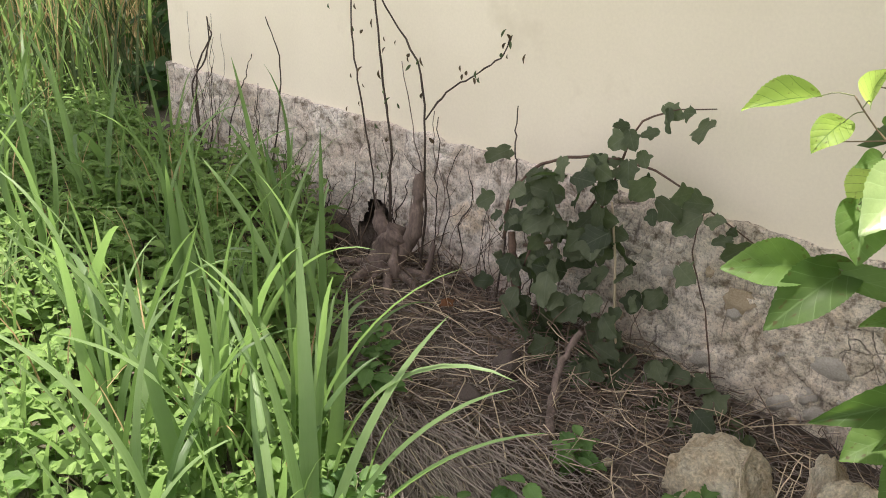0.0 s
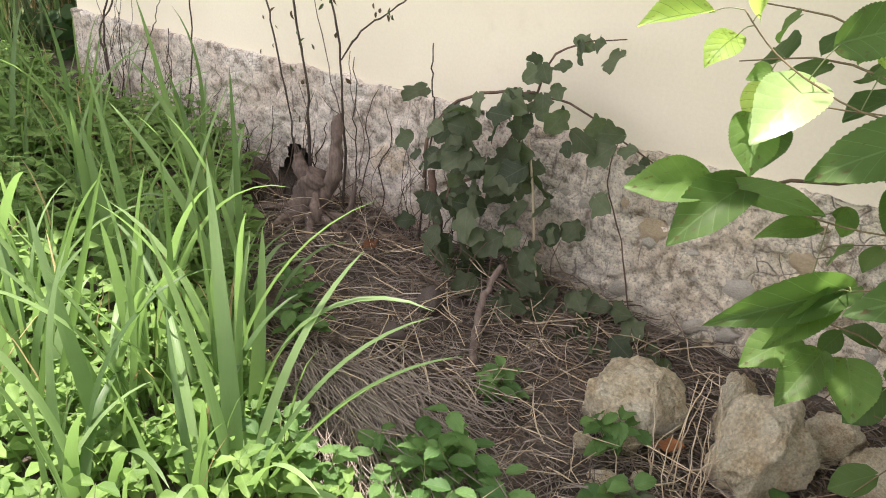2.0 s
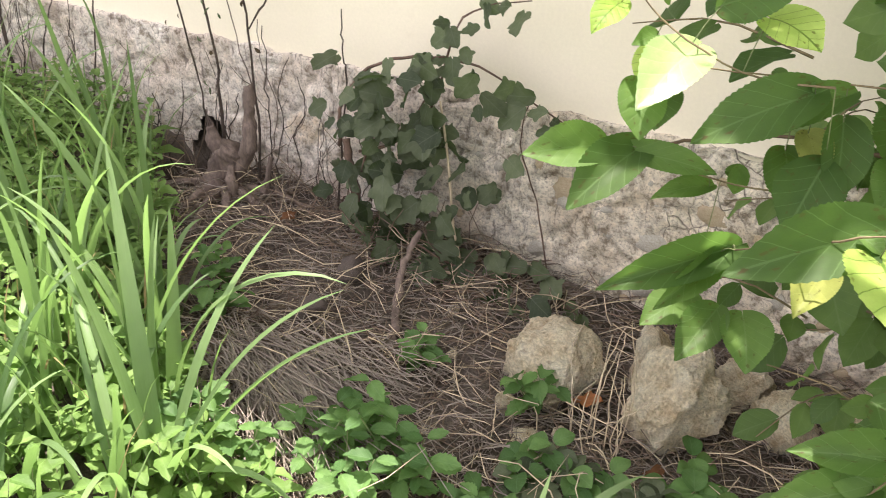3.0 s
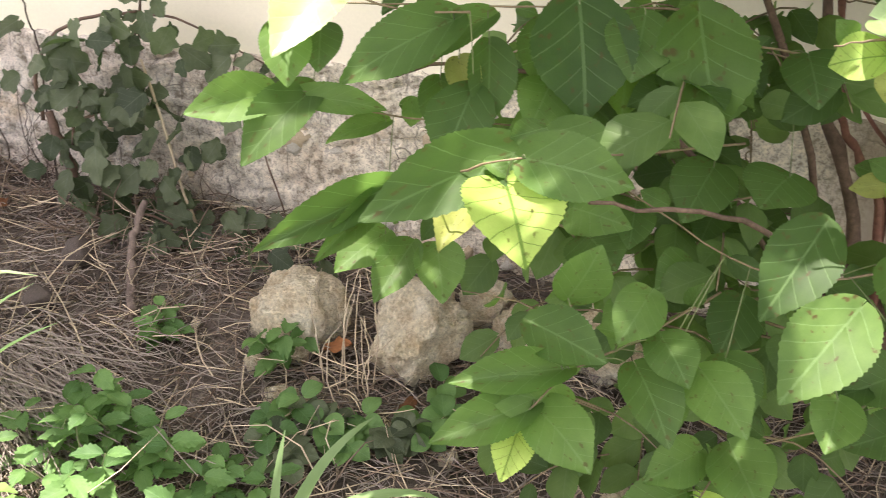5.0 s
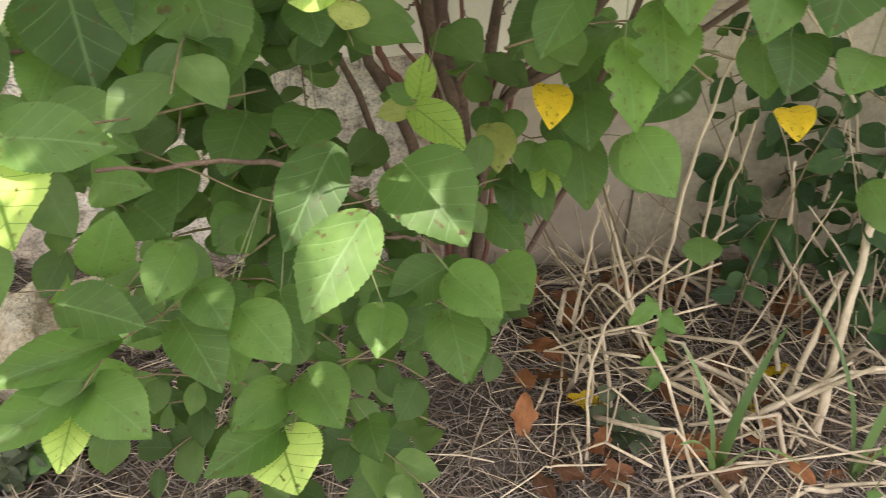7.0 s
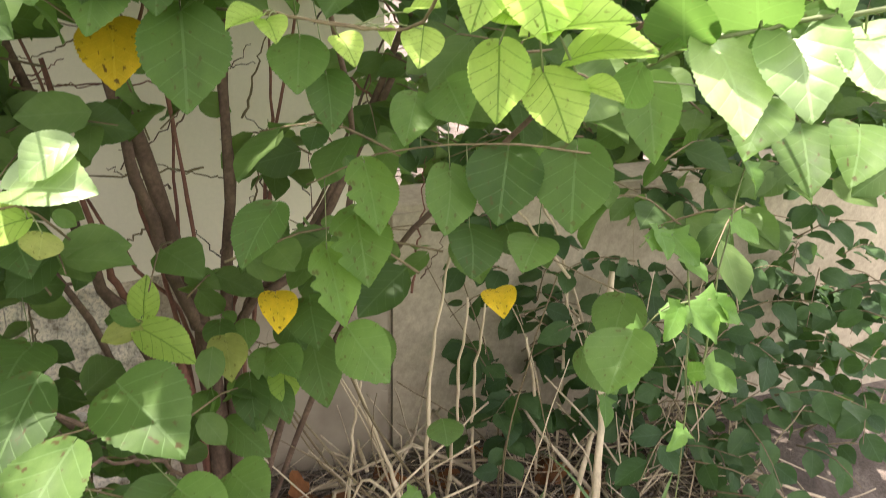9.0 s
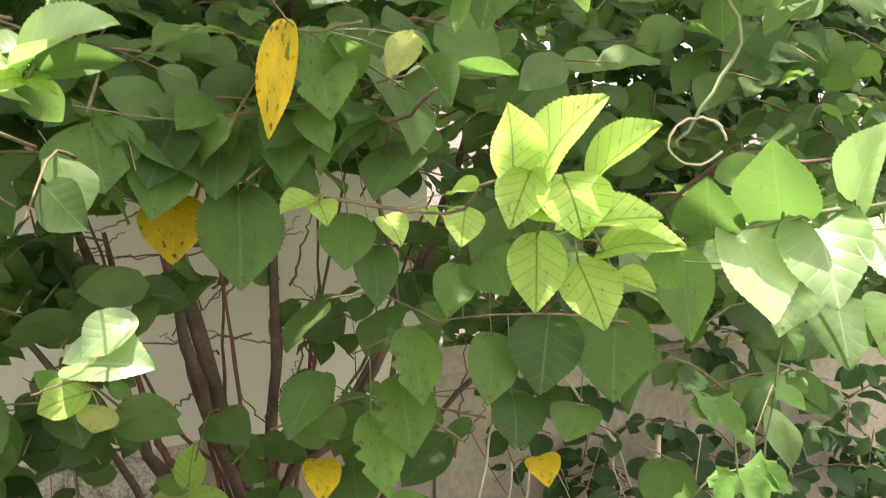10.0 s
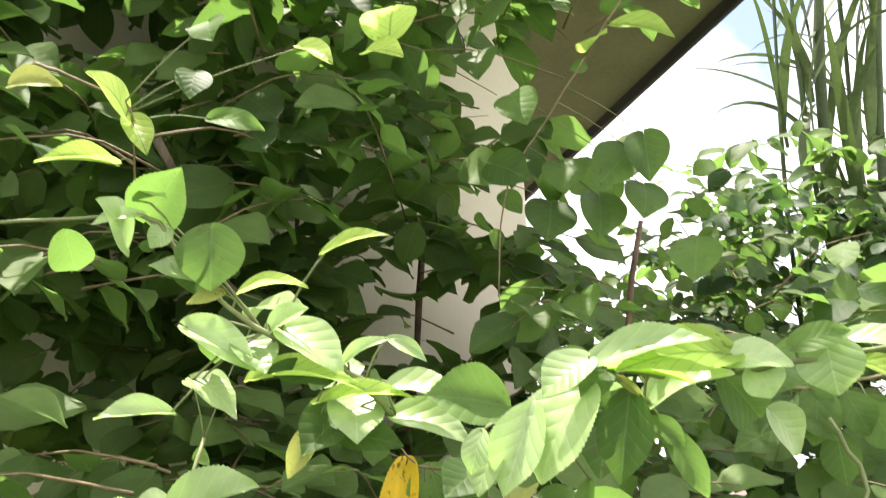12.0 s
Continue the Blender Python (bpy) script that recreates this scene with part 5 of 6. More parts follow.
for pts, r0, r1 in DEAD[4:]:
    one = new("dry_twig", mesh_from("dry_twig", *tube(pts, r0, r1, 20, 6, 0.003), BARK_BLACK))
    tagged(one, "thin dark dead stem standing before the plinth", "dead stem", "dead stems by the wall")
for i in range(46):
    pts = DEAD[vr.choice((0, 1, 2, 3))][0]
    c = spline(pts, 40)
    q = Vector(c[vr.randint(14, 40)]) + Vector((vr.gauss(0, 0.05), -0.01, vr.gauss(0, 0.03)))
    ob = child("leaf", leaf_mesh("shrivelled_leaf", [SHAPES[2]], LEAF_VINE if i % 3 == 0 else LEAF_DEAD, 0), dead)
    ob.matrix_basis = frame_for(q, (vr.gauss(0, 0.4), vr.gauss(0, 0.4), -1), (vr.gauss(0, 1), -1, 0.2), vr.uniform(0.016, 0.036), vr.uniform(0.006, 0.014))

stump = thing("tree_stump", "cut dark gnarled stump with spreading roots at the plinth", "stump")


def gnarled(pts, r0, r1, n, sides, seed):
    """A knotty limb: a tapering stem with lumps, ridges and a ragged end."""
    vs, fs = tube(pts, r0, r1, n, sides)
    o = Vector((seed * 1.7, seed * 0.9, seed * 2.3))
    out = []
    mids = spline(pts, n)
    for i, p in enumerate(vs):
        c = Vector(mids[i // sides])
        v = Vector(p) - c
        k = 1 + 0.55 * noise.noise(Vector(p) * 17 + o) + 0.30 * noise.noise(Vector(p) * 45 + o)
        q = c + v * max(0.35, k)
        if i // sides == n:
            q.z += 0.035 * noise.noise(Vector(p) * 60 + o)
        out.append(q)
    return np.array(out), fs


for k, (pts, r0, r1) in enumerate((([(-2.30, 2.38, -0.04), (-2.31, 2.39, 0.10), (-2.27, 2.40, 0.22), (-2.24, 2.41, 0.27)], 0.075, 0.052),
                                   ([(-2.25, 2.40, 0.14), (-2.17, 2.42, 0.30), (-2.165, 2.43, 0.40), (-2.17, 2.44, 0.52)], 0.034, 0.020),
                                   ([(-2.28, 2.40, 0.14), (-2.35, 2.42, 0.26), (-2.37, 2.43, 0.33)], 0.036, 0.022),
                                   ([(-2.20, 2.38, -0.04), (-2.10, 2.40, 0.10), (-2.08, 2.44, 0.26)], 0.026, 0.010),
                                   ([(-2.24, 2.36, 0.02), (-2.20, 2.34, 0.14), (-2.22, 2.36, 0.22)], 0.030, 0.016))):
    child("trunk", mesh_from("trunk", *gnarled(pts, r0, r1, 26, 16, k + 1), BARK_GREY), stump)
for k, (a, ln) in enumerate(((-0.3, 0.35), (-0.8, 0.45), (-1.5, 0.30), (-2.3, 0.32), (0.15, 0.4), (-1.15, 0.4))):
    p0 = Vector((-2.29, 2.40, 0.10))
    p1 = p0 + Vector((math.cos(a), math.sin(a), 0)) * ln
    pm = (p0 + p1) / 2 + Vector((0, 0, 0.02))
    pm.z, p1.z = ground_z(pm.x, pm.y) + 0.035, ground_z(p1.x, p1.y)
    child("root", mesh_from("root", *gnarled([p0, pm, p1], 0.024, 0.006, 18, 8, 20 + k), BARK_GREY), stump)

# thin dead shoots in loose bundles along the plinth
shoots = random.Random(88)
for cx, k, top in ((-3.62, 8, 0.75), (-3.30, 5, 0.55), (-3.0, 4, 0.45), (-2.62, 7, 0.6), (-2.40, 7, 0.8), (-2.14, 6, 0.7), (-1.80, 7, 0.45)):
    bundle = thing("dead_shoots", "bundle of thin dark dead shoots against the plinth", "dead shoots", "dead shoots by the wall")
    for i in range(k):
        x = cx + shoots.gauss(0, 0.05)
        z0 = ground_z(x, 2.5) - 0.01
        h = top * shoots.uniform(0.45, 1.05)
        p = [Vector((x, 2.50, z0))]
        for j in range(4):
            p.append(p[-1] + Vector((shoots.gauss(0.0, 0.035), shoots.gauss(0.004, 0.008), h / 4)))
        for v in p:
            v.y = min(v.y, 2.555)
        r = shoots.uniform(0.0016, 0.0042)
        stem = child("shoot", mesh_from("shoot", *tube(p, r, r * 0.5, 14, 5, 0.004, np.random.default_rng(i)), BARK_BLACK if i % 3 else BARK_GREY), bundle)
        side = p[2] + Vector((shoots.uniform(-0.1, 0.1), -0.01, shoots.uniform(0.04, 0.12)))
        child("twig", mesh_from("twig", *tube([p[2], p[2].lerp(side, 0.5) + Vector((0, 0, -0.012)), side], r * 0.55, r * 0.3, 6, 4), BARK_BLACK), stem)

root = new("bare_root", mesh_from("bare_root", *tube([(-1.12, 1.86, -0.02), (-1.20, 1.98, 0.03), (-1.28, 2.12, 0.07), (-1.33, 2.22, 0.14), (-1.30, 2.28, 0.24)], 0.017, 0.010, 20, 9, 0.006), BARK_GREY))
tagged(root, "crooked grey-brown bare root rising from the litter", "root")
for x, y, s in ((-1.50, 2.17, 0.060), (-1.49, 1.94, 0.055)):
    ob = new("seed_husk", rock_mesh("seed_husk", int(x * -100), DARK_PEBBLE, 3, 0.07))
    ob.matrix_basis = Matrix.LocRotScale((x, y, ground_z(x, y) + s * 0.62), Euler((0.3, 0.2, x)), (s * 1.1, s, s * 0.85))
    tagged(ob, "round dark brown husk lying in the straw", "husk", "husks in the litter")

# ---- boulders and stones ----
for i, (x, y, sx, sy, sz, up) in enumerate(((-0.72, 2.09, 0.150, 0.14, 0.145, 0.08), (-0.36, 2.11, 0.140, 0.13, 0.150, 0.11), (-0.47, 2.26, 0.065, 0.07, 0.11, 0.09),
                                            (-0.08, 2.24, 0.09, 0.09, 0.10, 0.07), (0.12, 2.28, 0.15, 0.12, 0.12, 0.07), (-0.22, 2.34, 0.08, 0.08, 0.11, 0.06))):
    ob = new("boulder", rock_mesh("boulder", 141 + 7 * i, LIMESTONE, 5, 0.23))
    ob.matrix_basis = Matrix.LocRotScale((x, y, ground_z(x, y) + up), Euler((0.2 * i, 0.3, 1.3 * i)), (sx, sy, sz))
    tagged(ob, "pale buff limestone boulder lying in dry litter", "boulder", "boulders by the wall")
for i, (x, y, s) in enumerate(((-0.66, 1.84, 0.045), (-0.78, 1.93, 0.04), (-0.18, 1.78, 0.026), (-0.60, 1.90, 0.03), (0.25, 1.75, 0.06), (0.02, 1.98, 0.04), (-1.02, 2.02, 0.02), (-1.12, 2.2, 0.025), (0.4, 2.0, 0.05))):
    ob = new("stone", rock_mesh("stone", 51 + i, LIMESTONE, 3, 0.2))
    ob.matrix_basis = Matrix.LocRotScale((x, y, ground_z(x, y) + s * 0.45), Euler((i, 0.4 * i, 2 * i)), (s * 1.2, s, s * 0.7))
    tagged(ob, "small buff limestone piece half sunk in litter", "stone", "loose stones in the litter")

# ---- grass, herbs and litter ----
def meadow_edge(x):
    return min(2.5, 1.22 + max(0.0, -1.25 - x) * 0.84)


def in_meadow(x, y):
    wild = noise.noise(Vector((x * 1.1, y * 1.1, 4.0)))
    return y < meadow_edge(x) + 0.12 * noise.noise(Vector((x * 3, y * 3, 1.0))) and x < -0.85 and y > 0.35 + 0.5 * wild - 0.12 * (x + 1) and x > -5.6 + 0.8 * wild


def sample(n, lo, hi, test, rng):
    got = []
    while len(got) < n:
        x, y = rng.uniform(lo[0], hi[0]), rng.uniform(lo[1], hi[1])
        if test(x, y):
            got.append((x, y, ground_z(x, y)))
    return np.array(got)


r2 = random.Random(12)
herb_mats, herb_stems = [], []
for x, y, z in sample(1750, (-5.2, 0.0), (-0.85, 2.5), in_meadow, r2):
    h = r2.uniform(0.08, 0.26)
    lean = Vector((r2.gauss(0, 0.12), r2.gauss(0, 0.12), 1)).normalized()
    a0 = r2.uniform(0, 6.28)
    herb_stems.append(tube([(x, y, z - 0.01), Vector((x, y, z)) + lean * h * 0.5, Vector((x, y, z)) + lean * h], 0.0016, 0.001, 3, 4))
    for k in range(4):
        p = Vector((x, y, z)) + lean * h * (0.45 + 0.18 * k)
        s = r2.choice((0.032, 0.042, 0.052, 0.066, 0.085)) * r2.uniform(0.85, 1.15) * (1.15 - 0.15 * k)
        for sgn in (0, math.pi):
            a = a0 + k * 1.57 + sgn + r2.gauss(0, 0.2)
            d = Vector((math.cos(a), math.sin(a), r2.uniform(-0.25, 0.35)))
            herb_mats.append(frame_for(p + d * 0.008, d, (r2.gauss(0, 0.2), r2.gauss(0, 0.2), 1), s, s * 0.68))
herbs = thing("herb_carpet", "dense carpet of bright green serrated herbs", "herbs")
tagged(herbs, kind="stuff")
tagged(child("herb_leaves", scatter("herb_leaves", HERB_SHAPE, herb_mats, LEAF_HERB), herbs), kind="stuff")
tagged(child("herb_stems", mesh_from("herb_stems", *joined(herb_stems), TWIG_GREEN), herbs), kind="stuff")


def herb_plant(x, y, h, size, seed, mat, label, n=5, round_leaf=False):
    rng = random.Random(seed)
    e = thing("herb", label, "herb", "herbs in the litter")
    z = ground_z(x, y)
    for s in range(n):
        a = rng.uniform(0, 6.28)
        lean = Vector((0.45 * math.cos(a), 0.45 * math.sin(a), 1)).normalized()
        top = Vector((x, y, z)) + lean * h * rng.uniform(0.6, 1.1) + Vector((rng.gauss(0, 0.03), rng.gauss(0, 0.03), 0))
        child("stem", mesh_from("stem", *tube([(x, y, z - 0.01), (Vector((x, y, z)) + top) / 2, top], 0.0022, 0.0012, 5, 5), TWIG_GREEN), e)
        for k in range(3):
            p = Vector((x, y, z)).lerp(top, 0.5 + 0.25 * k)
            for sgn in (0, math.pi):
                b = a + k * 1.57 + sgn + rng.gauss(0, 0.25)
                d = Vector((math.cos(b), math.sin(b), rng.uniform(-0.35, 0.25)))
                ob = child("leaf", leaf_mesh("herb_leaf", [NETTLE_SHAPE, SHAPES[1]], mat, 1 if round_leaf else 0), e)
                sz = size * rng.uniform(0.7, 1.15)
                ob.matrix_basis = frame_for(p + d * 0.01, d, (rng.gauss(0, 0.25), -0.2 + rng.gauss(0, 0.25), 1), sz, sz * (0.95 if round_leaf else 0.7))


HERB_NEAR = leaf_material("near_herb_leaf", (0.065, 0.14, 0.05), (0.12, 0.22, 0.08), (0.24, 0.42, 0.11), 0.4, 0.55, 0.25)
for i, (x, y, h) in enumerate(((-0.93, 1.56, 0.26), (-0.98, 1.46, 0.20), (-0.84, 1.44, 0.18), (-1.08, 1.40, 0.2), (-0.72, 1.38, 0.16), (-0.62, 1.45, 0.16), (-0.92, 1.36, 0.22), (-1.7, 1.75, 0.18), (-1.85, 1.9, 0.2),
                               (-0.70, 1.95, 0.17), (-1.05, 1.95, 0.1), (-1.2, 1.3, 0.24), (-1.28, 1.22, 0.26), (-0.5, 1.3, 0.14))):
    herb_plant(x, y, h, 0.066, 70 + i, HERB_NEAR, "small green serrated herb growing through dry litter", 4)
for i, (x, y) in enumerate(((-0.62, 1.72), (-0.50, 1.76), (-0.42, 1.72), (-0.33, 1.74), (-0.24, 1.82), (-0.56, 1.64), (-0.2, 1.9), (1.15, 1.75))):
    herb_plant(x, y, 0.11, 0.06, 90 + i, LEAF_VINE if i % 2 else HERB_NEAR, "low round-leaved green plant beside the boulders", 3, True)

BLADE_VARIANTS = []
for i, (lean, droop) in enumerate(((0.08, 0.25), (0.15, 0.7), (0.22, 1.3), (0.30, 2.0), (0.12, 1.0))):
    BLADE_VARIANTS.append(blades("blade", np.zeros((1, 3)), np.zeros(1), np.ones(1), np.ones(1) * 0.052, np.array([lean]), np.array([droop]), GRASS_NEAR, 14))
tr = random.Random(21)
TUSSOCKS = [(-1.42, 1.22), (-1.55, 1.38), (-1.75, 1.20), (-1.62, 1.05), (-1.95, 1.40), (-2.15, 1.15), (-1.85, 1.62), (-2.35, 1.55), (-2.1, 1.78), (-2.5, 1.25), (-1.30, 1.02), (-2.7, 1.7), (-1.9, 0.95), (-3.0, 1.35), (-1.48, 0.85), (-2.95, 1.95), (-3.3, 1.7), (-3.6, 2.05), (-3.4, 1.2), (-2.6, 2.02), (-3.9, 1.6), (-4.4, 1.95), (-3.8, 1.1), (-4.6, 1.4)]
for i, (x, y) in enumerate(TUSSOCKS):
    e = thing("grass_tussock", "tussock of tall broad bright green grass blades", "grass", "broad-leaved grass tussocks", (x, y, ground_z(x, y) - 0.01))
    for k in range(8 if x > -2.2 else 6):
        ob = child("blade", BLADE_VARIANTS[tr.choice((0, 0, 1, 1, 4, 2, 3))], e)
        ln = tr.uniform(0.42, 0.92)
        a = tr.uniform(0, 6.28)
        ob.matrix_basis = Matrix.LocRotScale((tr.gauss(0, 0.04), tr.gauss(0, 0.04), 0), Euler((tr.gauss(0, 0.12), tr.gauss(0, 0.12), a)), (ln, tr.uniform(0.35, 0.85), ln))
lone = thing("grass_tussock", "arching broad grass blades leaning over the litter", "grass", "broad-leaved grass tussocks", (-1.28, 1.12, ground_z(-1.28, 1.12) - 0.01))
for a, ln, v, w, tilt in ((0.25, 0.85, 1, 0.75, 0.35), (0.75, 0.75, 4, 0.7, 0.25), (1.3, 0.75, 1, 0.8, 0.15), (2.5, 0.9, 1, 0.9, 0.0), (-0.3, 0.6, 2, 0.6, 0.2), (3.6, 0.8, 0, 1.0, 0.05), (0.1, 0.5, 3, 0.6, 0.3)):
    ob = child("blade", BLADE_VARIANTS[v], lone)
    ob.matrix_basis = Matrix.LocRotScale((0, 0, 0), Euler((0, tilt, a)), (ln, w, ln))


for bx, by, blist in ((1.36, 1.62, ((2.4, 0.45, 1, 0.7), (0.6, 0.5, 4, 0.6), (-1.3, 0.4, 2, 0.5), (3.6, 0.35, 2, 0.5))), (-0.42, 1.28, ((0.9, 0.5, 2, 0.9), (0.3, 0.55, 3, 0.9), (1.6, 0.4, 1, 0.6), (-0.6, 0.5, 3, 0.6))),
                      (1.75, 1.62, ((0.5, 0.5, 1, 0.5), (2.0, 0.6, 2, 0.4), (-0.8, 0.5, 2, 0.9)))):
    e = thing("grass_tussock", "small tuft of broad green grass blades in litter", "grass", "broad-leaved grass tussocks", (bx, by, ground_z(bx, by) - 0.01))
    for a, ln, v, w in blist:
        child("blade", BLADE_VARIANTS[v], e).matrix_basis = Matrix.LocRotScale((0, 0, 0), Euler((0, 0, a)), (ln, w, ln))


dry_strip = thing("fallen_stalk", "broken brown dry stem lying over the herbs", "stem")
for dx, r in ((0.0, 0.006), (0.014, 0.004), (-0.012, 0.003)):
    child("strand", mesh_from("strand", *tube([Vector(v) + Vector((dx, dx, 0.4 * dx)) for v in ((-2.24, 0.80, 0.16), (-2.06, 0.84, 0.14), (-1.97, 0.86, 0.10), (-1.91, 0.87, 0.04))], r, r * 0.5, 14, 6, 0.003), STALK_GREY), dry_strip)


def grass_stuff(name, label, n, lo, hi, test, seed, ln, wd, mat, droop=(0.3, 1.6)):
    rng, q = random.Random(seed), np.random.default_rng(seed)
    b = sample(n, lo, hi, test, rng)
    me = blades(name, b, q.uniform(0, 6.28, n), q.uniform(*ln, n), q.uniform(*wd, n), np.abs(q.normal(0.15, 0.15, n)), q.uniform(*droop, n), mat, 6)
    tagged(new(name, me), label, "grass", kind="stuff")


grass_stuff("meadow_grass", "tall green grass among the herbs", 380, (-5.2, 0.2), (-1.1, 2.5), in_meadow, 31, (0.25, 0.55), (0.008, 0.02), GRASS)
grass_stuff("meadow_dry_grass", "dry blades among the green grass", 200, (-5.2, 0.4), (-1.1, 2.5), in_meadow, 32, (0.2, 0.5), (0.004, 0.009), GRASS_DRY)
far_left = lambda x, y: y < 2.3 + (-4.3 - x) * 1.6
grass_stuff("bank_grass", "tall sunlit grass on the bank beyond the house", 2300, (-11, 0.5), (-4.4, 9), far_left, 33, (0.5, 1.2), (0.012, 0.03), GRASS)
grass_stuff("bank_dry_grass", "straw-coloured grass on the bank beyond the house", 3000, (-10, 1.5), (-4.8, 7), far_left, 34, (0.5, 1.0), (0.006, 0.012), GRASS_DRY)
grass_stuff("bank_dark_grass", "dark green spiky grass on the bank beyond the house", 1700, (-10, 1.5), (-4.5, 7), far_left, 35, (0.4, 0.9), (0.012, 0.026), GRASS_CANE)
bush = thing("bush", "dark green bush beside the corner of the house", "bush")
foliage(bush, (-5.15, 2.8, 0.15), (-4.4, 3.6, 1.9), 900, 0.10, LEAF_SHADED, 41)
child("trunk", mesh_from("trunk", *tube([(-4.7, 3.2, 0.1), (-4.68, 3.22, 0.9), (-4.6, 3.3, 1.8)], 0.03, 0.012, 10, 7, 0.008), BARK), bush)


for x, y, w, h, k in ((-5.6, 3.9, 0.7, 1.5, 500), (-6.4, 2.9, 0.5, 0.9, 260), (-7.4, 3.9, 0.6, 1.0, 260)):
    clump = thing("bush", "dark green weedy bush on the bank beyond the house", "bush", "bushes on the bank")
    foliage(clump, (x - w / 2, y - w / 2, ground_z(x, y) + 0.05), (x + w / 2, y + w / 2, ground_z(x, y) + h), k, 0.10, LEAF_SHADED, int(-100 * x))
    child("trunk", mesh_from("trunk", *tube([(x, y, ground_z(x, y) - 0.05), (x + 0.04, y, ground_z(x, y) + h * 0.5), (x, y + 0.05, ground_z(x, y) + h * 0.9)], 0.02, 0.008, 8, 6, 0.006), BARK), clump)


def in_litter(x, y):
    return not in_meadow(x, y) and y < WALL_Y - 0.03


def litter(name, label, n, lo, hi, seed, ln, rad, mat, lift=0.12, height=0.05):
    rng, q = random.Random(seed), np.random.default_rng(seed)
    b = sample(n, lo, hi, in_litter, rng)
    b[:, 2] += q.uniform(0.0, height, n)
    me = straws(name, b, q.uniform(0, 6.28, n), q.normal(0, lift, n), q.uniform(*ln, n), q.uniform(*rad, n), mat, 0.26, q)
    tagged(new(name, me), label, "straw", kind="stuff")


litter("straw_litter", "matted dry straw covering the ground", 10500, (-2.6, 1.15), (2.6, 2.57), 51, (0.03, 0.17), (0.0008, 0.0024), STRAW)
litter("dark_litter", "rotting dark straw and twigs on the ground", 4000, (-3.4, 1.15), (2.6, 2.57), 52, (0.05, 0.22), (0.0012, 0.003), STRAW_DARK)
litter("pale_litter", "bleached straw scattered on the ground", 1300, (-2.4, 1.2), (2.6, 2.5), 53, (0.08, 0.35), (0.0012, 0.0026), STRAW_PALE, 0.2, 0.08)
litter("wall_foot_litter", "dry dark stems standing along the foot of the plinth", 260, (-2.7, 2.28), (-1.0, 2.57), 55, (0.08, 0.34), (0.0012, 0.0035), STRAW_DARK, 0.75, 0.03)
heap = thing("stalk_heap", "heap of bleached bent stalks beside the low wall", "stalk heap")
hr, hq = random.Random(54), np.random.default_rng(54)
for px_, py_, pz_ in sample(210, (1.0, 1.5), (2.7, 2.5), in_litter, hr):
    a, lift, ln = hr.uniform(0, 6.28), hr.gauss(0.30, 0.45), hr.uniform(0.2, 0.6)
    b = a + hr.gauss(0, 0.5)
    p0 = Vector((px_, py_, pz_ + hr.uniform(0, 0.12)))
    p1 = p0 + Vector((math.cos(a) * math.cos(lift), math.sin(a) * math.cos(lift), abs(math.sin(lift)))) * ln * hr.uniform(0.3, 0.6)
    turn = lift - hr.choice((0.1, 0.3, 0.9, 1.3))
    p2 = p1 + Vector((math.cos(b) * math.cos(turn), math.sin(b) * math.cos(turn), math.sin(turn))) * ln * 0.5
    p2.z = max(p2.z, pz_ + 0.01)
    r = hr.choice((0.0024, 0.003, 0.0038, 0.005, 0.0075)) * hr.uniform(0.9, 1.15)
    child("stalk", mesh_from("stalk", *tube([p0, p0.lerp(p1, 0.92), p1, p1.lerp(p2, 0.1), p2], r, r * 0.6, 9, 6, 0.0015), hr.choice((STRAW_PALE, STALK_GREY, STALK_GREY))), heap)

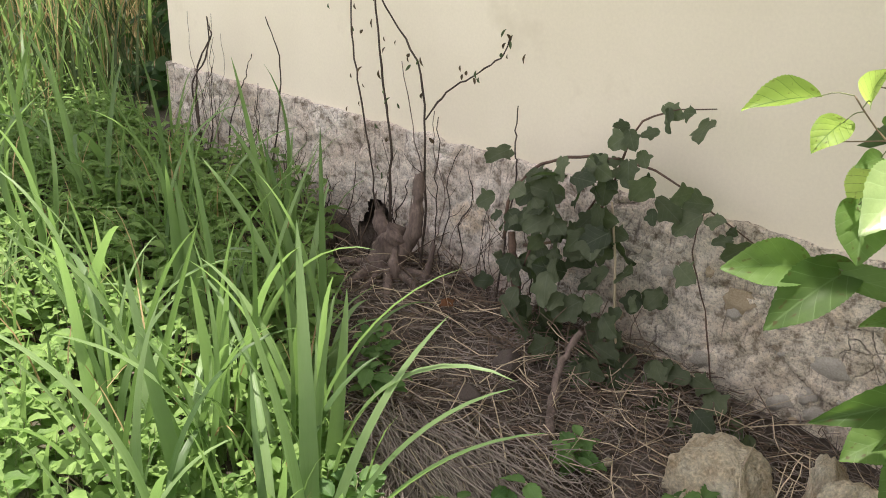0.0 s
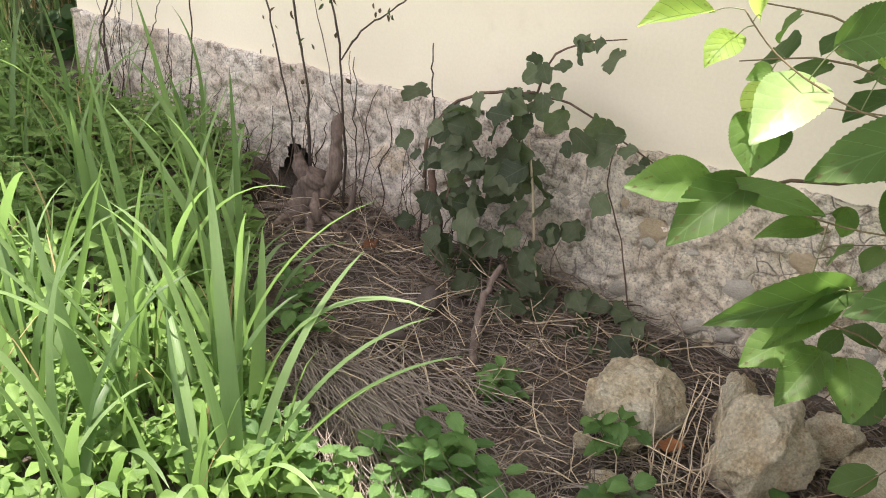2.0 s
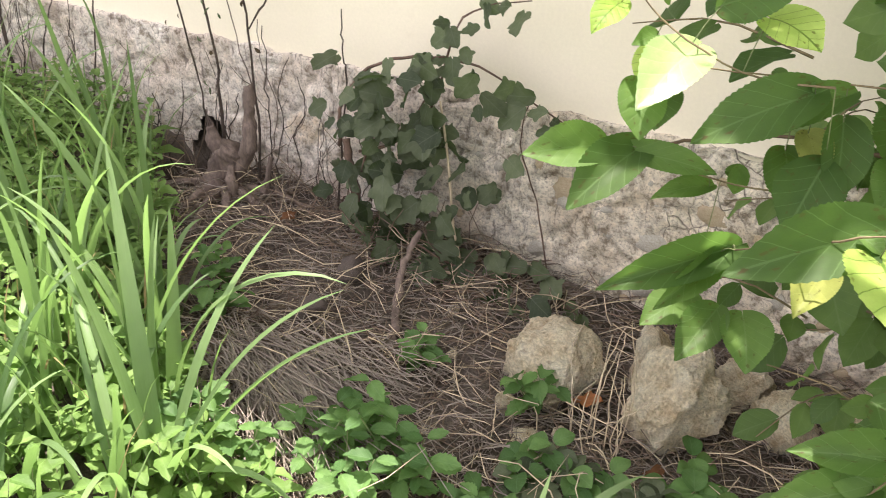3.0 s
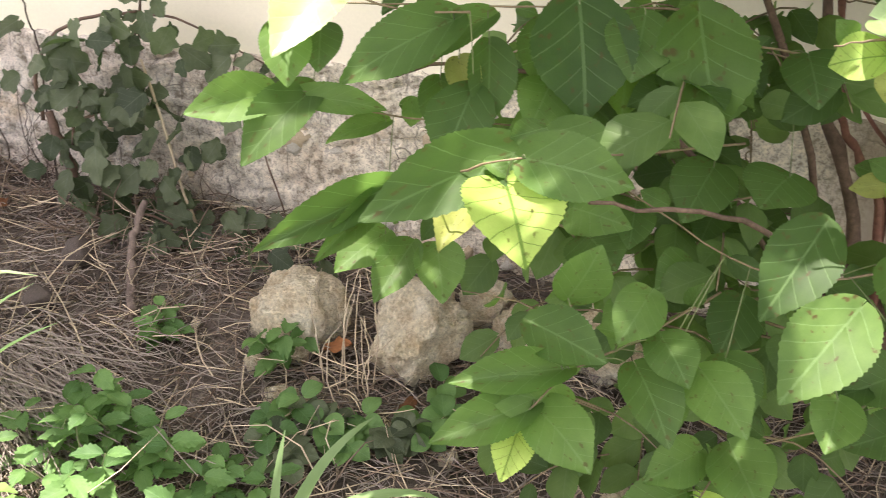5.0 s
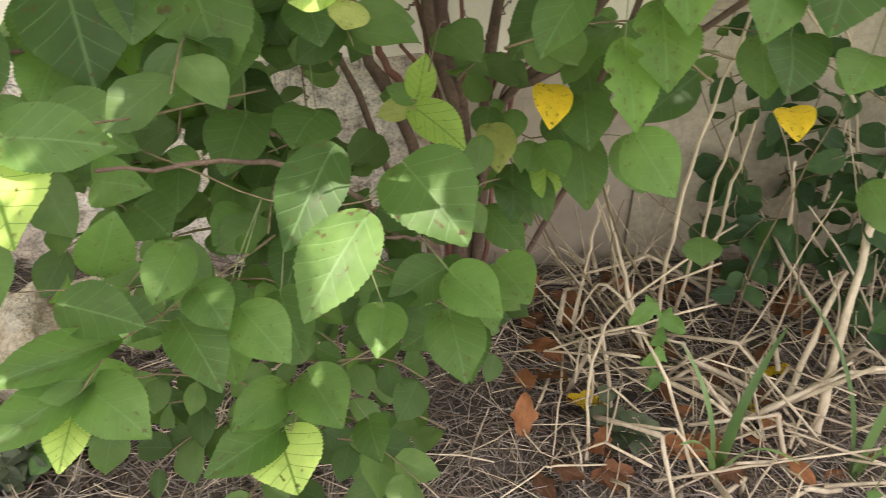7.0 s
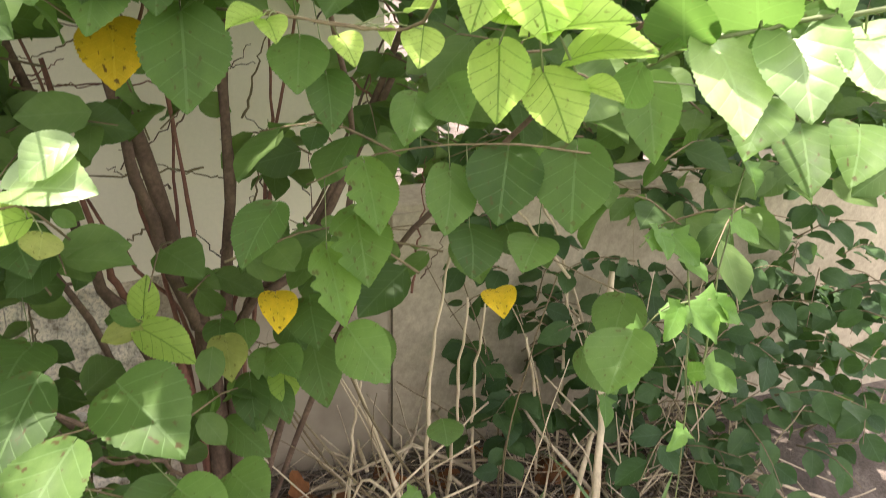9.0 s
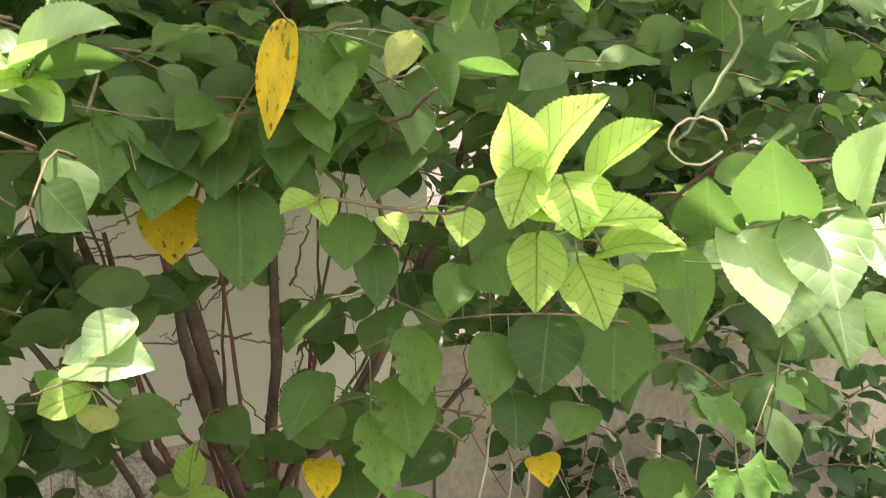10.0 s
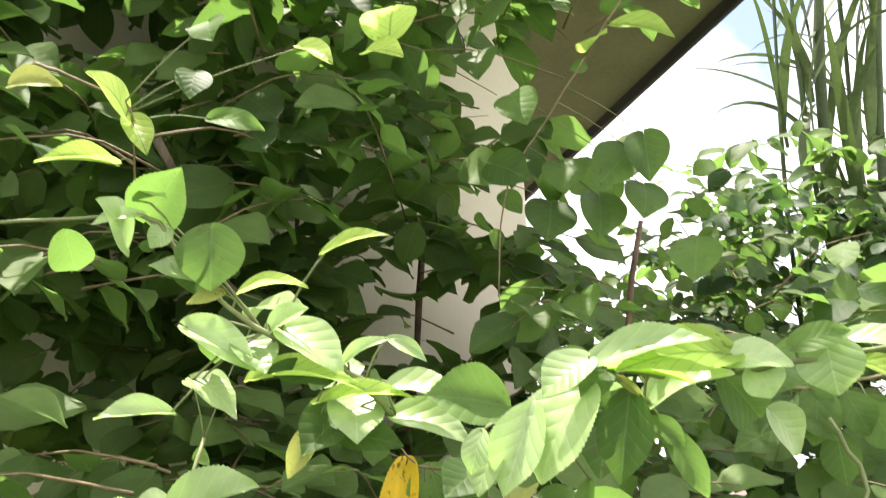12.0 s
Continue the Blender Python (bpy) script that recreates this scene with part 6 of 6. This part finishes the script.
rb, qb = random.Random(57), np.random.default_rng(57)
nb = 460
xb = qb.normal(-1.38, 0.14, nb)
yb = qb.normal(1.62, 0.10, nb)
zb = np.array([ground_z(a, b) for a, b in zip(xb, yb)]) + qb.uniform(0.03, 0.10, nb)
tagged(new("straw_bundle", straws("straw_bundle", np.stack([xb, yb, zb], axis=1), qb.normal(-0.45, 0.35, nb), qb.normal(-0.05, 0.10, nb), qb.uniform(0.2, 0.5, nb), qb.uniform(0.0011, 0.0026, nb), STRAW, 0.12, qb)),
       "fan of flattened dry grass straw on the ground", "straw", kind="stuff")
for pts, r in (([(1.68, 1.70, -0.26), (1.75, 1.82, -0.05), (1.854, 1.98, 0.265), (1.932, 2.1, 0.662)], 0.016), ([(2.0, 2.12, -0.26), (2.06, 2.15, -0.2), (2.25, 2.2, -0.13), (2.43, 2.25, -0.06)], 0.016),
               ([(1.09, 1.83, -0.2), (1.125, 1.9, -0.08), (1.114, 1.95, 0.07), (1.13, 1.95, 0.09), (1.475, 2.0, 0.128)], 0.005), ([(1.42, 2.2, -0.15), (1.36, 2.1, 0.2), (1.35, 2.05, 0.55), (1.42, 2.05, 0.92)], 0.007),
               ([(1.52, 2.3, -0.16), (1.47, 2.15, 0.3), (1.47, 2.1, 0.65)], 0.006), ([(1.62, 2.3, -0.16), (1.55, 2.2, 0.25), (1.55, 2.15, 0.6)], 0.006),
               ([(1.85, 2.3, -0.18), (1.76, 2.2, 0.25), (1.66, 2.1, 0.5)], 0.006), ([(1.15, 2.2, -0.14), (1.17, 2.2, 0.2), (1.2, 2.2, 0.4)], 0.006),
               ([(1.35, 2.1, -0.14), (1.25, 2.15, 0.18), (1.18, 2.2, 0.42)], 0.007), ([(1.7, 1.9, -0.15), (1.9, 2.1, 0.05), (2.2, 2.35, 0.3)], 0.010),
               ([(1.05, 1.7, -0.1), (1.15, 1.95, 0.12), (1.6, 2.2, 0.25)], 0.005), ([(1.3, 1.6, -0.1), (1.25, 1.8, 0.1), (1.15, 2.0, 0.22), (1.1, 2.05, 0.05)], 0.005),
               ([(1.98, 2.4, -0.2), (1.9, 2.3, 0.6), (1.6, 2.15, 1.05)], 0.006), ([(2.2, 2.45, -0.2), (1.95, 2.3, 0.5), (1.55, 2.1, 0.95)], 0.006)):
    ob = new("dry_stalk", mesh_from("dry_stalk", *tube(pts, r, r * 0.6, 14, 7, 0.003), STRAW_PALE))
    tagged(ob, "bleached dry stalk standing in the litter by the wall", "stalk", "dry stalks")
bs = random.Random(59)
for i in range(12):
    x, y = bs.uniform(-0.60, -0.40), bs.uniform(1.78, 2.02)
    a = Vector((x, y, ground_z(x, y)))
    tip = a + Vector((bs.uniform(-0.10, 0.06), bs.uniform(0.04, 0.14), bs.uniform(0.16, 0.36)))
    ob = new("dry_stalk", mesh_from("dry_stalk", *tube([a, a.lerp(tip, 0.5) + Vector((bs.gauss(0, 0.02), -0.02, 0.02)), tip], 0.0022, 0.0012, 10, 5, 0.002), (STRAW_PALE, STALK_GREY)[i % 2]))
    tagged(ob, "thin dry stalk leaning between the boulders", "stalk", "dry stalks")
sr = random.Random(58)
for i in range(42):
    a = Vector((sr.uniform(1.2, 2.7), sr.uniform(1.95, 2.4), 0))
    a.z = ground_z(a.x, a.y)
    tip = a + Vector((sr.uniform(-0.6, 0.25), sr.uniform(-0.15, 0.1), sr.uniform(0.35, 0.95)))
    r = sr.uniform(0.002, 0.0045)
    ob = new("dry_stalk", mesh_from("dry_stalk", *tube([a, a.lerp(tip, 0.5) + Vector((sr.gauss(0, 0.04), 0, sr.gauss(0, 0.03))), tip], r, r * 0.6, 10, 6, 0.002), (STRAW_PALE, BARK_TWIG, STALK_GREY)[i % 3]))
    tagged(ob, "thin dry stalk leaning among leaves by the low wall", "stalk", "dry stalks")
dr = random.Random(61)
NEST = ((1.164, 2.304), (1.85, 2.358), (1.831, 2.262), (0.9, 1.778), (1.064, 1.915), (1.09, 1.576), (1.70, 1.393), (1.013, 2.023), (0.958, 1.94), (1.396, 1.62), (1.22, 2.34), (0.98, 2.1))
for i in range(64):
    x, y = NEST[i - 52] if i >= 52 else (dr.uniform(0.85, 1.9), dr.uniform(1.6, 2.45)) if i < 48 else (dr.uniform(-1.9, 0.6), dr.uniform(1.5, 2.4))
    ob = new("fallen_leaf", leaf_mesh("fallen_leaf", [VINE_SHAPES[0], VINE_SHAPES[1]], LEAF_YELLOW if i in (3, 7, 56) else LEAF_DRY, i % 2))
    s = dr.uniform(0.06, 0.11) if i < 52 else dr.uniform(0.09, 0.13)
    ob.matrix_basis = frame_for((x, y, ground_z(x, y) + dr.uniform(0.03, 0.07)), (dr.gauss(0, 1), dr.gauss(0, 1), dr.gauss(0, 0.25)), (dr.gauss(0, 0.35), dr.gauss(-0.3, 0.35), 1), s, s * 0.6)
    tagged(ob, "yellow fallen leaf lying on straw" if i in (3, 7, 56) else "curled rust-brown fallen leaf lying on straw", "leaf", "fallen leaves")

# ---- creeper and tall cane at the end of the house ----
creeper = thing("creeper", "bright green twining creeper with lobed leaves and tendrils", "creeper")
CREEP = [[(1.55, 1.30, 0.75), (1.50, 1.28, 1.02), (1.42, 1.26, 1.12), (1.36, 1.24, 1.10)], [(1.62, 1.35, 0.7), (1.60, 1.30, 1.1), (1.63, 1.28, 1.35)],
         [(1.42, 1.4, 0.7), (1.5, 1.36, 0.9), (1.58, 1.3, 0.95)], [(1.0, 0.75, 1.72), (1.02, 0.74, 1.66), (0.98, 0.74, 1.60), (0.96, 0.74, 1.57)],
         [(1.30, 1.9, -0.05), (1.28, 1.88, 0.15), (1.22, 1.86, 0.28)], [(1.7, 1.5, -0.15), (1.66, 1.42, 0.3), (1.6, 1.35, 0.75)]]
for pts in CREEP:
    child("tendril", mesh_from("tendril", *tube(pts, 0.0022, 0.0014, 14, 5, 0.0015), TWIG_GREEN), creeper)
cr = random.Random(71)
for pts, k in zip(CREEP, (6, 5, 6, 0, 5, 4)):
    c = spline(pts, 30)
    for i in range(k):
        q = Vector(c[int(30 * (i + 0.5) / k)])
        ob = child("leaf", leaf_mesh("creeper_leaf", CREEPER_SHAPES, LEAF_CREEPER, i % 2), creeper)
        s = cr.uniform(0.06, 0.10)
        ob.matrix_basis = frame_for(q, (cr.gauss(0, 0.7), -0.3, cr.uniform(-1, 0.2)), (cr.gauss(0, 0.3), -0.8, 0.5), s, s * 0.85)
ring = [(0.98 + 0.030 * math.cos(a), 0.74, 1.575 + 0.020 * math.sin(a)) for a in np.linspace(0, 5.8, 9)]
child("tendril", mesh_from("tendril", *tube(ring, 0.0015, 0.001, 24, 5, 0.0005), STRAW_PALE), creeper, "pale looped tendril")

cane = thing("cane_clump", "tall cane grass with long arching blades against the sky", "cane grass")
q = np.random.default_rng(81)
for x, y, lean, r in ((3.34, 3.6, 0.05, 0.042), (3.42, 3.66, -0.06, 0.020), (3.58, 3.55, 0.10, 0.034), (3.72, 3.7, -0.04, 0.018), (3.24, 3.75, 0.02, 0.014), (3.85, 3.6, 0.05, 0.02)):
    child("stalk", mesh_from("stalk", *tube([(x - lean, y, ground_z(x, y) - 0.05), (x, y, 2.2), (x + lean, y, 3.2), (x + 2 * lean, y - 0.1, 4.3)], r, r * 0.6, 14, 7, 0.004), GRASS_CANE), cane)
for i in range(66):
    b = np.array([[q.uniform(3.2, 3.9), q.uniform(3.45, 3.8), q.uniform(1.6, 4.3)]])
    child("blade", blades("blade", b, q.uniform(0, 6.28, 1), q.uniform(0.6, 1.3, 1), q.uniform(0.03, 0.085, 1), np.abs(q.normal(0.35, 0.3, 1)), q.uniform(0.5, 2.2, 1), GRASS_CANE, 12), cane)
side_bush = thing("bush", "leafy bush with light green leaves behind the low wall", "bush")
foliage(side_bush, (1.65, 2.95, 0.3), (4.8, 4.6, 3.9), 5200, 0.11, LEAF_MASS, 91, keep=lambda p: p.z < min(2.15 + 1.25 * (p.x - 2.0), 3.2) + 0.4 * noise.noise(p * 1.7))
foliage(side_bush, (2.2, 3.0, 1.1), (4.7, 3.9, 3.2), 2600, 0.10, LEAF_SHADED, 92, keep=lambda p: p.z < min(2.05 + 1.25 * (p.x - 2.0), 3.0) + 0.4 * noise.noise(p * 1.9))
child("trunk", mesh_from("trunk", *tube([(2.6, 3.6, -0.3), (2.62, 3.62, 0.8), (2.5, 3.7, 1.9)], 0.04, 0.015, 10, 7, 0.008), BARK), side_bush)

# ---- stones of the plinth ----
stone_meshes = [rock_mesh("stone_piece", 200 + i, STONE_OCHRE if i % 3 == 0 else STONE_GREY, 3, 0.38) for i in range(6)]
pr = random.Random(99)
STONES = [(-0.93, 0.36, 0.085, 0.06, 0), (-0.62, 0.25, 0.09, 0.05, 1), (-1.02, 0.12, 0.06, 0.045, 2), (-0.45, 0.40, 0.08, 0.05, 3), (-0.74, 0.08, 0.07, 0.05, 4)]
for i in range(60):
    STONES.append((pr.uniform(-1.5, 0.5), pr.uniform(-0.1, 0.52), pr.uniform(0.02, 0.055), pr.uniform(0.015, 0.04), pr.randrange(6)))
for x, z, w, h, k in STONES:
    ob = child("stone", stone_meshes[k], plinth)
    ob.matrix_basis = Matrix.LocRotScale((x, WALL_Y + 0.012, z), Euler((0, pr.uniform(-0.5, 0.5), 0)), (w * 0.75, 0.022, h * 0.8))
